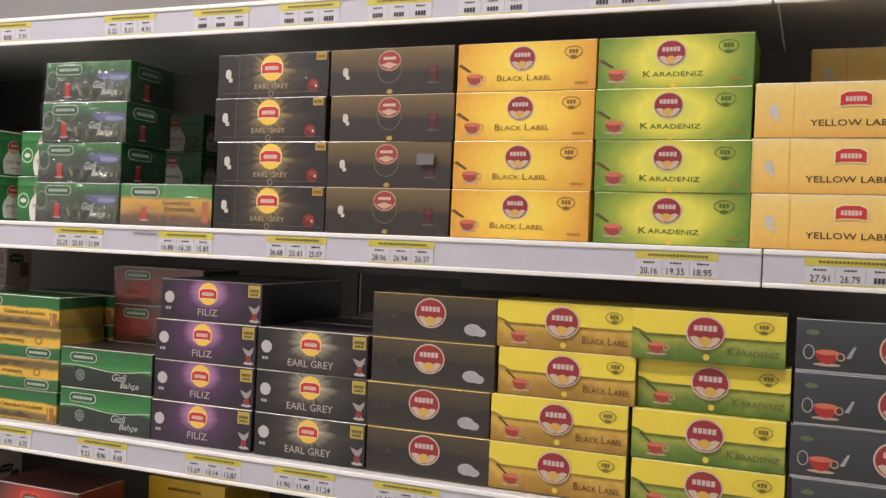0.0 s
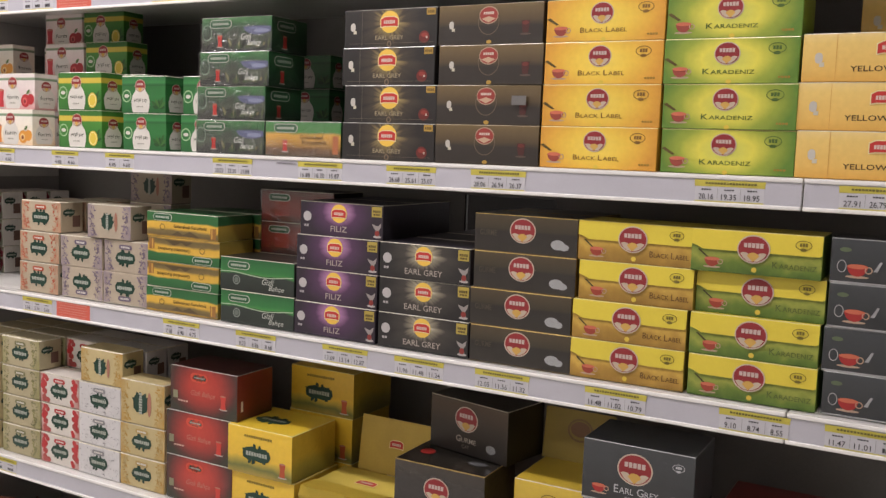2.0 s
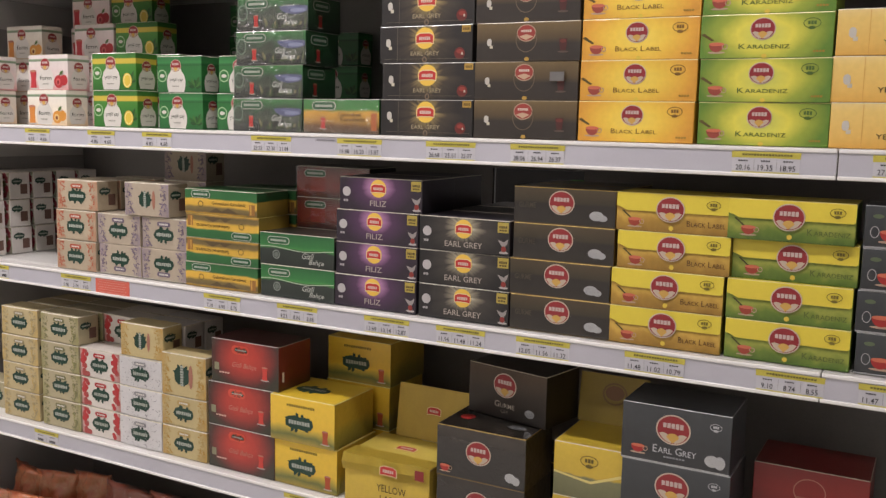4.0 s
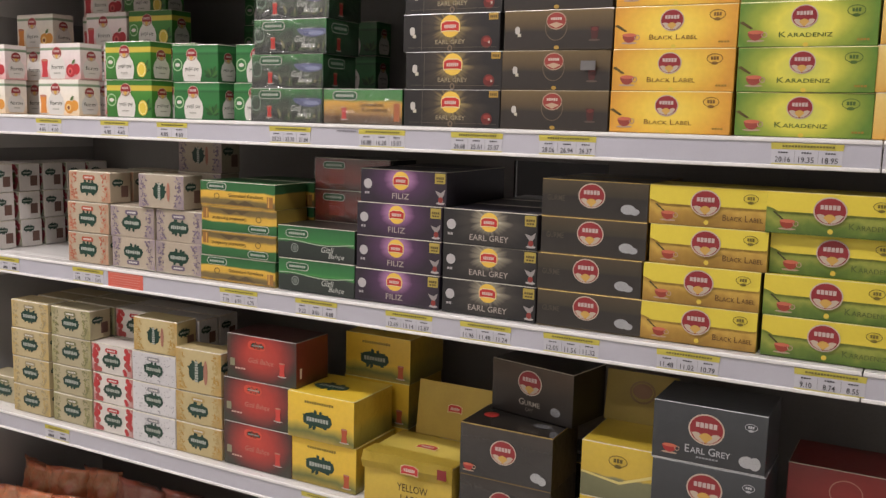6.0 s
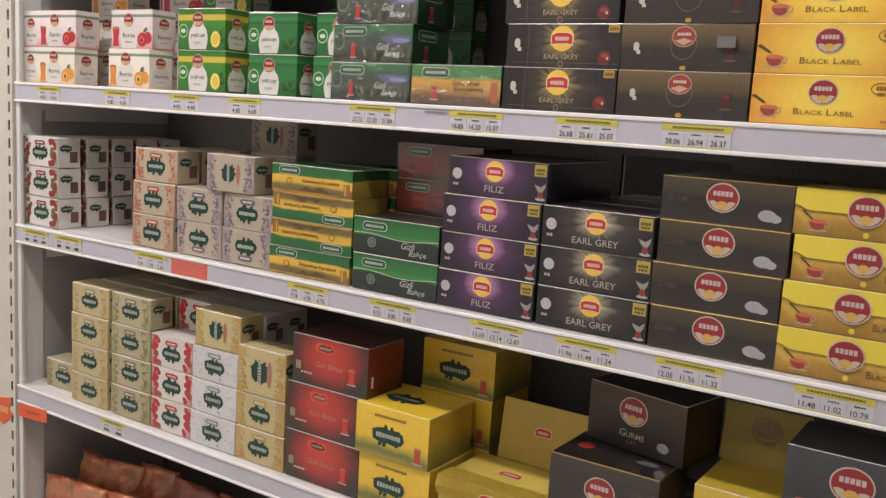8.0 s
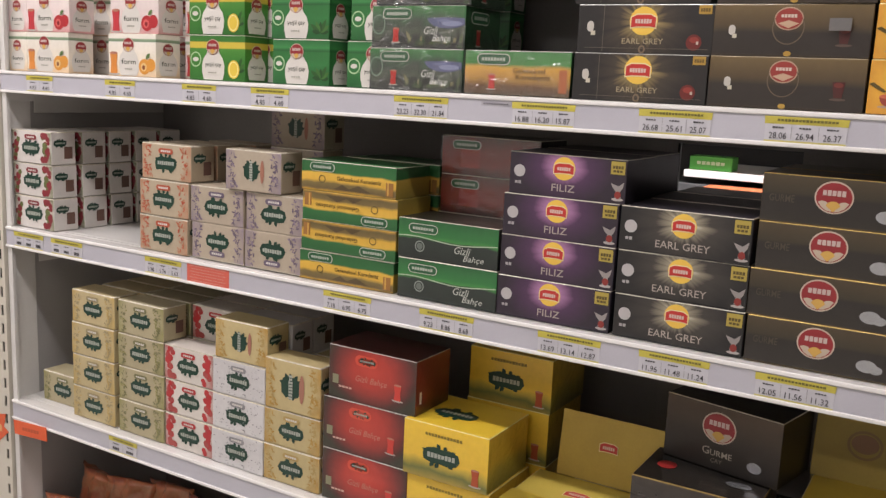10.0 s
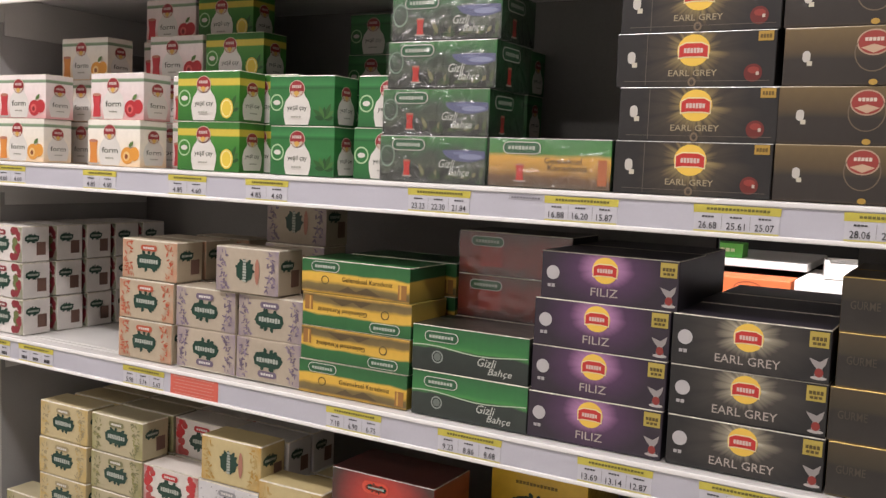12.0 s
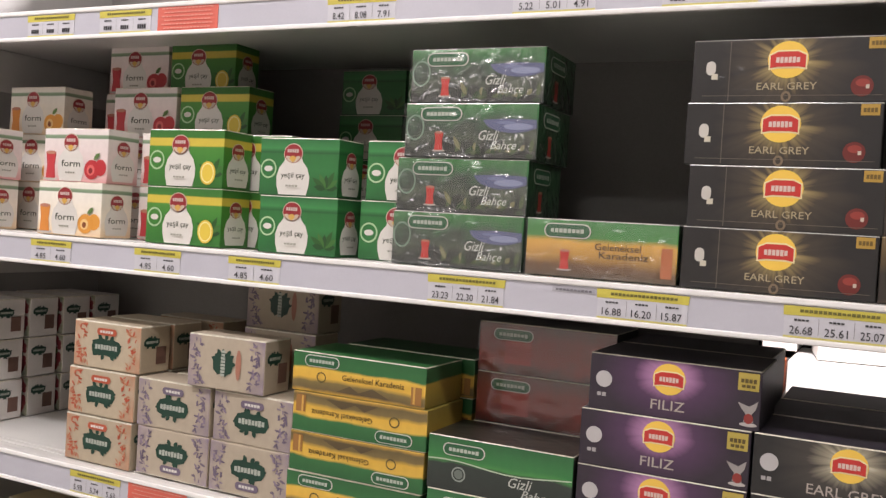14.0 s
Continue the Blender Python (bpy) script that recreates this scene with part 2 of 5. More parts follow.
setting("floor", -6, -3, -0.1, 5, 5, 0, FLOOR, "pale polished tile floor of the shop aisle", "floor")
setting("ceiling", -6, -3, CEILING, 5, 5, CEILING + 0.1, CEIL, "pale plain shop ceiling board", "ceiling")
setting("wall_south", -6, -3.1, 0, 5, -3, CEILING, WALL, "pale painted shop wall", "wall")
setting("wall_north", -6, 5, 0, 5, 5.1, CEILING, WALL, "pale painted shop wall", "wall")
setting("wall_west", -6.1, -3, 0, -6, 5, CEILING, WALL, "pale painted shop wall", "wall")
setting("wall_east", 5, -3, 0, 5.1, 5, CEILING, WALL, "pale painted shop wall", "wall")
for lx, ly, _ in LIGHT_ROWS:
    lamp_thing = tagged(new("ceiling_light"), "long white ceiling light with a lit diffuser", "ceiling light", "ceiling lights")
    lamp_thing.matrix_basis = pose(lx, ly, CEILING)
    block("housing", -0.75, -0.1, -0.04, 0.75, 0.1, 0, SHELF_WHITE, lamp_thing, 0.008)
    block("diffuser", -0.72, -0.08, -0.055, 0.72, 0.08, -0.04, GLOW, lamp_thing, 0.006)

# ---- the shelf unit: uprights, back, side panel, shelves ----
FRONT, BACK, LEFT, RIGHT, JOINT = 1.35, 1.88, -2.50, 1.30, -0.026
SHELVES = (1.905, 1.556, 1.162, 0.695)
LIP = 0.050


def upright(x):
    """A steel upright with two rows of slots; its front has real openings over a near-black block that stands for the
    shade inside.
    """
    thing = tagged(new("shelf_upright"), "cream-painted steel upright with two rows of slots", "upright", "shelf uprights")
    thing.matrix_basis = pose(x, 0, 0)
    bm = bmesh.new()
    w, y0, y1 = 0.075, FRONT - 0.004, FRONT - 0.001
    cols = (-w, -0.066, -0.056, 0.054, 0.064, w)
    for a, b in ((0, 1), (2, 3), (4, 5)):
        solid(bm, cols[a], y0, 0, cols[b], y1, 2.3)
    for a in (1, 3):
        z = 0.0
        while z < 2.28:
            solid(bm, cols[a], y0, z, cols[a + 1], y1, z + 0.022)
            z += 0.05
    part("slotted_front", bm, CREAM, thing)
    bm = bmesh.new()
    solid(bm, -w, y1, 0, -w + 0.003, FRONT + 0.06, 2.3)
    solid(bm, w - 0.003, y1, 0, w, FRONT + 0.06, 2.3)
    part("flange", bm, CREAM, thing)
    # Black block added behind the slots in place of the shade there.
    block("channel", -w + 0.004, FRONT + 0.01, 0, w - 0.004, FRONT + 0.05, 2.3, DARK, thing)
    return thing


upright(-2.582)
upright(-2.80)
end_panel = tagged(new("side_panel"), "grey-white steel side panel closing the shelf bay", "panel", kind="structure")
block("sheet", LEFT - 0.012, FRONT + 0.012, 0.05, LEFT - 0.0005, BACK + 0.004, 2.3, SIDE_GREY, end_panel)
block("post_face", LEFT - 0.001, FRONT + 0.0125, 0.05, LEFT + 0.002, FRONT + 0.080, 2.3, SHELF_WHITE, end_panel)
block("front_flange", LEFT - 0.001, FRONT + 0.004, 0.05, LEFT + 0.016, FRONT + 0.012, 2.3, SHELF_WHITE, end_panel)

back_thing = tagged(new("back_panel"), "dark grey steel back panels with one missing piece", "panel", kind="structure")
HOLE = (-0.925, -0.67, 1.30, 1.470)
block("panel", LEFT, BACK, 0.05, HOLE[0], BACK + 0.003, 2.3, GREY, back_thing)
block("panel", HOLE[1], BACK, 0.05, RIGHT, BACK + 0.003, 2.3, GREY, back_thing)
block("panel", HOLE[0], BACK, 0.05, HOLE[1], BACK + 0.003, HOLE[2], GREY, back_thing)
# Added dark strip that hides the lamplit edge of the opening; no real trim.
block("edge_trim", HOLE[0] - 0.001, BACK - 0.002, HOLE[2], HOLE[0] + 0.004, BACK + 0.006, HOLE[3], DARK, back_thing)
block("panel", HOLE[0], BACK, HOLE[3], HOLE[1], BACK + 0.003, 2.3, GREY, back_thing)


def shelf(z, x0, x1):
    thing = tagged(new("shelf"), "white enamelled steel shelf with a grey ticket strip", "shelf", "shelves of the unit")
    thing.matrix_basis = pose(0, 0, z)
    bm = bmesh.new()
    solid(bm, x0, FRONT + 0.006, -0.014, x1, BACK - 0.003, 0.0, 0, 0.0015)
    part("deck", bm, SHELF_WHITE, thing)
    for k in range(2):
        y = FRONT + 0.035 + 0.018 * k
        block("pressed_rib", x0 + 0.01, y, 0.0, x1 - 0.01, y + 0.006, 0.0011, SHELF_WHITE, thing, 0.0004)
    block("front_lip", x0, FRONT + 0.003, -LIP, x1, FRONT + 0.006, 0.0, SHELF_WHITE, thing)
    block("ticket_strip", x0 + 0.001, FRONT, -LIP + 0.004, x1 - 0.001, FRONT + 0.003, -0.004, STRIP, thing, label="pale grey plastic ticket strip")
    bm = bmesh.new()
    solid(bm, x0, FRONT - 0.003, -0.007, x1, FRONT + 0.007, 0.001, 0, 0.002)
    part("upper_bead", bm, BEAD, thing)
    for bx in (x0 + 0.002,) if x0 < -1 else ():
        bm = bmesh.new()
        solid(bm, bx, FRONT + 0.012, -0.075, bx + 0.003, FRONT + 0.09, -0.015, 0, 0.001)
        solid(bm, bx, FRONT + 0.09, -0.105, bx + 0.003, BACK - 0.004, -0.015, 0, 0.001)
        part("bracket", bm, SHELF_WHITE, thing)
    bm = bmesh.new()
    solid(bm, x0, FRONT - 0.004, -LIP - 0.003, x1, FRONT + 0.005, -LIP + 0.004, 0, 0.002)
    part("lower_bead", bm, BEAD, thing)
    return thing


for n, sz in enumerate(SHELVES):
    shelf(sz + (0.048 if n == 0 else 0), LEFT, JOINT - 0.001)
    shelf(sz + (0.048 if n == 0 else 0), JOINT + 0.001, RIGHT)
base_deck = tagged(block("base_shelf", LEFT, FRONT - 0.05, 0.12, RIGHT, BACK - 0.003, 0.15, SHELF_WHITE, edge=0.003), "white enamelled steel base shelf near the floor", "shelf", "shelves of the unit")
tagged(block("plinth", LEFT, FRONT - 0.03, 0.0, RIGHT, FRONT, 0.119, CREAM), "cream-painted kick plate under the base shelf", "plinth", kind="structure")

# ---- cartons ----
CLEAR_WHITE, RED, GREEN_INK, GOLD, CREAM_INK = ink("d6d2ca"), ink("b3222a"), ink("0f3b2c"), ink("b58f2e"), ink("d9c9a4")
LEMON, TEA, SUN = ink("e0c22a"), ink("a8201c"), ink("f0c43a")
SILVER = surface("silver_ink", "b9bcc0", 0.25, metal=0.8, vary=0.1, bump=0)


# Carton edges: card wear, film or foil, paled to paint in the top-edge highlight.
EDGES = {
    "card": surface("worn_card_edge_glint", "ddd6c2", 0.3, vary=0.5, scale=60, bump=0, coat=0.5),
    "film": surface("film_seam_edge_glint", "c6c4be", 0.2, metal=0.0, vary=0.6, scale=70, bump=0, coat=1.0),
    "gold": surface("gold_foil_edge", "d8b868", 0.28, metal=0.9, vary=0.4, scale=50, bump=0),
    "dark": surface("dark_card_edge_glint", "a08e6c", 0.3, vary=0.5, scale=60, bump=0, coat=0.6),
    "silver": surface("silver_foil_edge_glint", "d4d6d8", 0.25, metal=0.5, vary=0.4, scale=50, bump=0),
    "yellow": surface("yellow_card_edge_glint", "efe49a", 0.3, vary=0.3, scale=60, bump=0, coat=0.5),
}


def carton(label, w, h, d, front, side, top, draw, draw_side=None, draw_top=None, edge="card", name="tea_box", group="tea boxes on the shelves", slump=0.0):
    """One closed carton, its origin at the middle of the lower front edge; draw prints its front."""
    thing = tagged(new(name), label, "tea box", group)
    bm = bmesh.new()
    solid(bm, -w / 2, 0, 0, w / 2, d, h, 0, 0.0014 + slump * 0.5)
    bm.normal_update()
    for f in bm.faces:
        flat = max(abs(c) for c in f.normal) > 0.999
        # Only upward bevels take slot 3, the edge colour with its painted highlight.
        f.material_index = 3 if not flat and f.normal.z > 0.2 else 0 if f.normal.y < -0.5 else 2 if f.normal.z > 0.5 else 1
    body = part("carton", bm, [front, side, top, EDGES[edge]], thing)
    draw(lambda: Print(), body, w, h)
    if draw_side:
        draw_side(lambda: Print(pose(w / 2, 0, 0, 0, 0, 90)), body, d, h)
    if draw_top:
        draw_top(lambda: Print(pose(0, 0, h, -90)), body, w, d)
    return thing


def film_wrap(thing, w, h, d, seed, deep):
    """A crinkled sheet of clear film over the front, the top and one end of a carton."""
    bm = bmesh.new()

    def crease(u, v):
        a = noise.noise((u * 20, v * 75, seed))
        b = noise.noise((u * 70 + 3 * a, v * 46, seed + 4))
        return deep * (1.0 - abs(a) * 1.6) * 0.6 + deep * abs(b) * 0.8

    def sheet(n, m, place):
        net = [[bm.verts.new(place(i / n, k / m)) for k in range(m + 1)] for i in range(n + 1)]
        for i in range(n):
            for k in range(m):
                bm.faces.new((net[i][k], net[i + 1][k], net[i + 1][k + 1], net[i][k + 1]))

    sheet(40, 14, lambda u, v: (w * (u - 0.5), -0.0036 - crease(u * w, v * h), h * (0.015 + 0.97 * v)))
    sheet(20, 10, lambda u, v: (w / 2 + 0.0012 + 0.35 * crease(u * d + 5, v * h), d * u, h * (0.02 + 0.96 * v)))
    part("film_wrap", bm, FILM, thing, "clear crinkled film", smooth=True)
    return thing


def round_logo(P, thing, cx, cz, r):
    """A round emblem: pale rim, red field with a pale mark, below it a small sun between two broad pale petals."""
    p = P().oval(cx, cz, r * 1.12, r, ink("c9b6a4"), 1).oval(cx, cz, r * 1.03, r * 0.91, ink("962228"), 2)
    petal = [(0.07, -0.87), (0.36, -0.82), (0.66, -0.63), (0.90, -0.30), (0.68, -0.22), (0.42, -0.26), (0.26, -0.42), (0.14, -0.62)]
    for side in (-1, 1):
        p.poly([(cx + side * r * u, cz + r * v) for u, v in petal][::side], ink("c4b29c"), 3)
    p.poly([(cx, cz - r * 0.88)] + [(cx + r * 0.46 * math.cos(radians(q)), cz - r * 0.68 + r * 0.46 * math.sin(radians(q))) for q in range(25, 156, 13)], ink("d2a544"), 3.6)
    p.bars(cx, cz + r * 0.27, r * 1.36, r * 0.38, ink("cbb2aa"), 4, 5).part("logo", thing, "round red emblem with a pale rim")


def banner_logo(P, thing, cx, cz, r, disc=True):
    """A yellow disc with a red banner across it."""
    p = P()
    if disc:
        p.oval(cx, cz, r * 1.04, r, SUN, 1)
    p.poly([(cx - r * 0.98, cz + r * 0.29), (cx - r * 0.5, cz + r * 0.52), (cx + r * 0.5, cz + r * 0.52), (cx + r * 0.98, cz + r * 0.29), (cx + r * 0.98, cz - r * 0.55), (cx + r * 0.5, cz - r * 0.47), (cx - r * 0.5, cz - r * 0.47), (cx - r * 0.98, cz - r * 0.55)], ink("e9d9a0"), 2)
    p.poly([(cx - r * 0.9, cz + r * 0.23), (cx - r * 0.5, cz + r * 0.43), (cx + r * 0.5, cz + r * 0.43), (cx + r * 0.9, cz + r * 0.23), (cx + r * 0.9, cz - r * 0.45), (cx + r * 0.5, cz - r * 0.38), (cx - r * 0.5, cz - r * 0.38), (cx - r * 0.9, cz - r * 0.45)], ink("c5281f"), 3)
    p.bars(cx, cz - r * 0.02, r * 1.24, r * 0.36, ink("d8bcb0"), 4, 6).part("logo", thing, "red banner emblem on a yellow disc")


def leaf_logo(P, thing, cx, cz, rx, rz, seed=1, upright=False):
    """A dark green cluster of pointed leaves round a block, with a pale bar."""
    rnd = random.Random(seed + 20)
    p = P()
    a, b = (rz, rx) if upright else (rx, rz)
    block_pts = [(-0.92, -0.40), (-0.5, -0.62), (-0.1, -0.56), (0.3, -0.64), (0.78, -0.50), (0.95, -0.1), (0.86, 0.40), (0.4, 0.60), (0.05, 0.54), (-0.35, 0.64), (-0.78, 0.46), (-0.96, 0.08)]
    p.poly([(cx + a * u, cz + b * v) for u, v in block_pts], GREEN_INK, 1)
    for k in range(11):
        t = 360 * k / 11 + rnd.uniform(-14, 14)
        c, d = math.cos(radians(t)), math.sin(radians(t))
        grow = rnd.uniform(0.30, 0.52)
        p.leaf(cx + a * 0.55 * c, cz + b * 0.50 * d, min(a, b) * grow + 0.16 * a * abs(c), min(a, b) * 0.19, math.degrees(math.atan2(b * d, a * c)) + rnd.uniform(-16, 16), GREEN_INK, 1.2)
    if upright:
        p.bars(cx, cz, b * 1.45, a * 0.42, ink("a8aea2"), 2, 8, seed, True)
    else:
        p.bars(cx, cz, a * 1.45, b * 0.40, ink("a8aea2"), 2, 8, seed)
    p.part("logo", thing, "dark green leaf emblem with a pale bar")


def oval_logo(P, thing, cx, cz, rx, rz):
    P().pill(cx, cz, rx, rz, CLEAR_WHITE, 1).pill(cx, cz, rx * 0.95, rz * 0.86, ink("1d5a34"), 2).bars(cx, cz, rx * 1.45, rz * 0.66, ink("b4bcae"), 3, 8).part("logo", thing, "green oval emblem with a pale rim")


def cup(P, thing, cx, cz, s, mat=TEA, glass=False):
    p = P()
    if glass:
        p.poly([(cx - s * 0.56, cz + s), (cx - s * 0.42, cz), (cx - s * 0.52, cz - s), (cx + s * 0.52, cz - s), (cx + s * 0.42, cz), (cx + s * 0.56, cz + s)], mat, 1)
        p.oval(cx, cz + s, s * 0.56, s * 0.14, ink("b87a62"), 2).oval(cx, cz - s * 1.05, s * 0.85, s * 0.14, ink("b8b0a8"), 0)
    else:
        p.oval(cx, cz + s * 0.35, s * 1.05, s * 1.1, mat, 1, 180, 360, 14).oval(cx, cz + s * 0.35, s * 1.05, s * 0.26, ink("d06a4a"), 2)
        p.ring(cx + s * 1.15, cz, s * 0.4, s * 0.4, s * 0.12, ink("b89a80"), 1, 12).oval(cx, cz - s * 0.80, s * 1.2, s * 0.15, ink("b89c84"), 0)
    p.part("cup_picture", thing, "printed cup of red tea")


def teabag(P, thing, cx, cz, s):
    P().pill(cx, cz + s * 0.3, s * 0.5, s * 0.75, ink("c4bfb6"), 1).rect(cx + s * 0.1, cz - s * 0.9, cx + s * 0.75, cz - s * 0.3, ink("c9c2ad"), 1).part("teabag_picture", thing, "printed white tea bag")


def emblem(P, thing, cx, cz, s, mat):
    """A small outlined mark with rays."""
    P().ring(cx, cz, s, s * 0.62, s * 0.09, mat, 1, 14).bars(cx, cz + s * 0.05, s * 1.0, s * 0.5, mat, 1, 3).oval(cx, cz - s * 0.55, s * 0.42, s * 0.2, mat, 1, 0, 360, 10).part("mark", thing)


# 1: long near-black box with printed golden rays
def long_dark_rays():
    w, h = 0.226, 0.0775
    front = printed("print_dark_rays", [(0.0, "dccb92"), (0.2, "94804e"), (0.5, "3e3428"), (1.0, "191615")], w, h, "radial", (0.0, 0.64), (0.36, 0.95), rays=0.8, rough=0.42, film=0.35)
    plain = printed("side_dark", [(0, "171413"), (1, "2b2522")], w, h, rough=0.4, film=0.5)

    def draw(P, t, w, h):
        banner_logo(P, t, 0, h * 0.66, h * 0.29)
        P().words("EARL GREY", 0, h * 0.25, w * 0.305, h * 0.115, ink("a89a78"), 1).part("lettering", t, "cream lettering")
        P().rect(-w * 0.302, 0.002, -w * 0.297, h - 0.002, ink("5a5148"), 1).rect(-w * 0.44, h * 0.1, w * 0.47, h * 0.108, ink("6a6054"), 1).part("fold_line", t)
        teabag(P, t, -w * 0.40, h * 0.5, h * 0.15)
        P().rect(w * 0.39, h * 0.80, w * 0.48, h * 0.97, GOLD, 1).bars(w * 0.435, h * 0.88, w * 0.07, h * 0.08, ink("6d5518"), 2, 4).part("sticker", t, "small gold printed seal")
        P().oval(w * 0.37, h * 0.24, h * 0.16, h * 0.16, ink("6a1f18"), 1).oval(w * 0.372, h * 0.29, h * 0.10, h * 0.06, ink("93342a"), 1.5).rect(w * 0.388, h * 0.2, w * 0.405, h * 0.26, ink("c4b8a8"), 2).part("cup_picture", t, "printed red tea glass")
        P().ring(0, h * 0.085, h * 0.075, h * 0.085, h * 0.035, ink("7c6a52"), 2, 16).part("seal", t)

    return carton("near-black long tea carton with golden printed rays, film-wrapped", w, h, 0.13, front, plain, plain, draw, edge="film")


# 2: long brown box
def long_brown():
    w, h = 0.227, 0.0775
    front = printed("print_brown", [(0.0, "3a2c1c"), (0.06, "2a231d"), (0.45, "2d2620"), (0.58, "4f4027"), (1.0, "6e5a35")], w, h, "z", wave=0.10, rough=0.38, film=0.3)
    plain = printed("side_brown", [(0, "2a2119"), (1, "3c2f1f")], w, h, rough=0.4, film=0.3)

    def draw(P, t, w, h):
        P().oval(-0.002, h * 0.72, h * 0.27, h * 0.22, ink("b89a80"), 1).oval(-0.002, h * 0.72, h * 0.245, h * 0.195, ink("9c342c"), 2).poly([(-0.002 - h * 0.2, h * 0.63), (-0.002, h * 0.54), (-0.002 + h * 0.2, h * 0.63), (-0.002, h * 0.69)], ink("c9a88a"), 3).bars(-0.002, h * 0.77, h * 0.3, h * 0.07, ink("d8c4b4"), 3, 5).part("logo", t, "round dull red emblem")
        P().ring(-0.002, h * 0.56, h * 0.30, h * 0.33, h * 0.02, ink("6b5c48"), 1).part("outline", t)
        teabag(P, t, -w * 0.37, h * 0.46, h * 0.13)
        P().poly([(w * 0.30, h * 0.56), (w * 0.315, h * 0.26), (w * 0.365, h * 0.26), (w * 0.38, h * 0.56)], ink("4c1d19"), 1).oval(w * 0.34, h * 0.50, w * 0.03, h * 0.05, ink("6e2a22"), 2).oval(w * 0.34, h * 0.23, w * 0.05, h * 0.025, ink("5c4c42"), 1).part("cup_picture", t, "printed glass of dark red tea")
        P().oval(0, h * 0.06, h * 0.07, h * 0.05, GOLD, 2).part("seal", t)

    return carton("dark brown long tea carton with a round red emblem", w, h, 0.13, front, plain, plain, draw, edge="dark")


# 3 and 4: long orange and long green boxes
def long_bright(label, code, stops, word, wide, cupcode):
    w, h = 0.2265, 0.0775
    front = printed("print_" + code, stops, w, h, "radial", (0.0, 0.55), (0.52, 0.9), wave=0.35, rough=0.36, film=0.15)
    edge = printed("side_" + code, [(0, stops[-1][1]), (1, stops[-2][1])], w, h, rough=0.4)

    def draw(P, t, w, h):
        round_logo(P, t, -w * 0.02, h * 0.66, h * 0.255)
        P().small_caps(word, -w * 0.005, h * 0.27, wide * 0.95, h * 0.12, ink(cupcode), 1).part("lettering", t, "dark serif lettering")
        cup(P, t, -w * 0.37, h * 0.27, h * 0.165, ink("9c4030"))
        P().poly([(-w * 0.5, h * 0.55), (-w * 0.47, h * 0.58), (-w * 0.39, h * 0.42), (-w * 0.41, h * 0.40)], ink("5c4a14"), 1).part("spoon_picture", t)
        emblem(P, t, w * 0.34, h * 0.76, h * 0.19, ink(cupcode))
        P().bars(w * 0.40, h * 0.14, w * 0.09, h * 0.05, ink("a07c14"), 1, 4).oval(0, h * 0.045, h * 0.06, h * 0.05, LEMON, 2).part("small_print", t)

    return carton(label, w, h, 0.13, front, edge, edge, draw, edge="yellow")


def long_orange():
    return long_bright("bright orange-yellow long tea carton with a red emblem", "orange", [(0.0, "f4da4a"), (0.4, "efc82c"), (0.85, "e2a51c"), (1.0, "d8981a")], "BLACK LABEL", 0.094, "8a641a")


def long_green():
    return long_bright("green and yellow long tea carton with a red emblem", "green", [(0.0, "c2cc58"), (0.38, "dfd638"), (0.66, "98a828"), (1.0, "5c8420")], "KARADENIZ", 0.092, "4c6a1e")


# 5: long pale yellow box
def long_yellow():
    w, h = 0.232, 0.0785
    front = printed("print_pale_yellow", [(0.0, "e0a83a"), (0.25, "e8bb55"), (0.8, "ecc868"), (1.0, "edd080")], w, h, "z", wave=0.1, rough=0.45)
    top = surface("top_pale_yellow", "e8cf86", 0.5, vary=0.08)

    def draw(P, t, w, h):
        banner_logo(P, t, w * 0.07, h * 0.69, h * 0.28, disc=False)
        P().words("YELLOW LABEL", w * 0.07, h * 0.27, w * 0.50, h * 0.115, ink("4a3512"), 1).part("lettering", t, "brown lettering")
        P().rect(-w * 0.277, 0.002, -w * 0.273, h - 0.002, ink("d8a040"), 1).part("fold_line", t)
        teabag(P, t, -w * 0.39, h * 0.45, h * 0.15)

    return carton("pale yellow long tea carton with a red banner", w, h, 0.14, front, surface("side_pale_yellow", "dca848", 0.5, vary=0.08), top, draw)


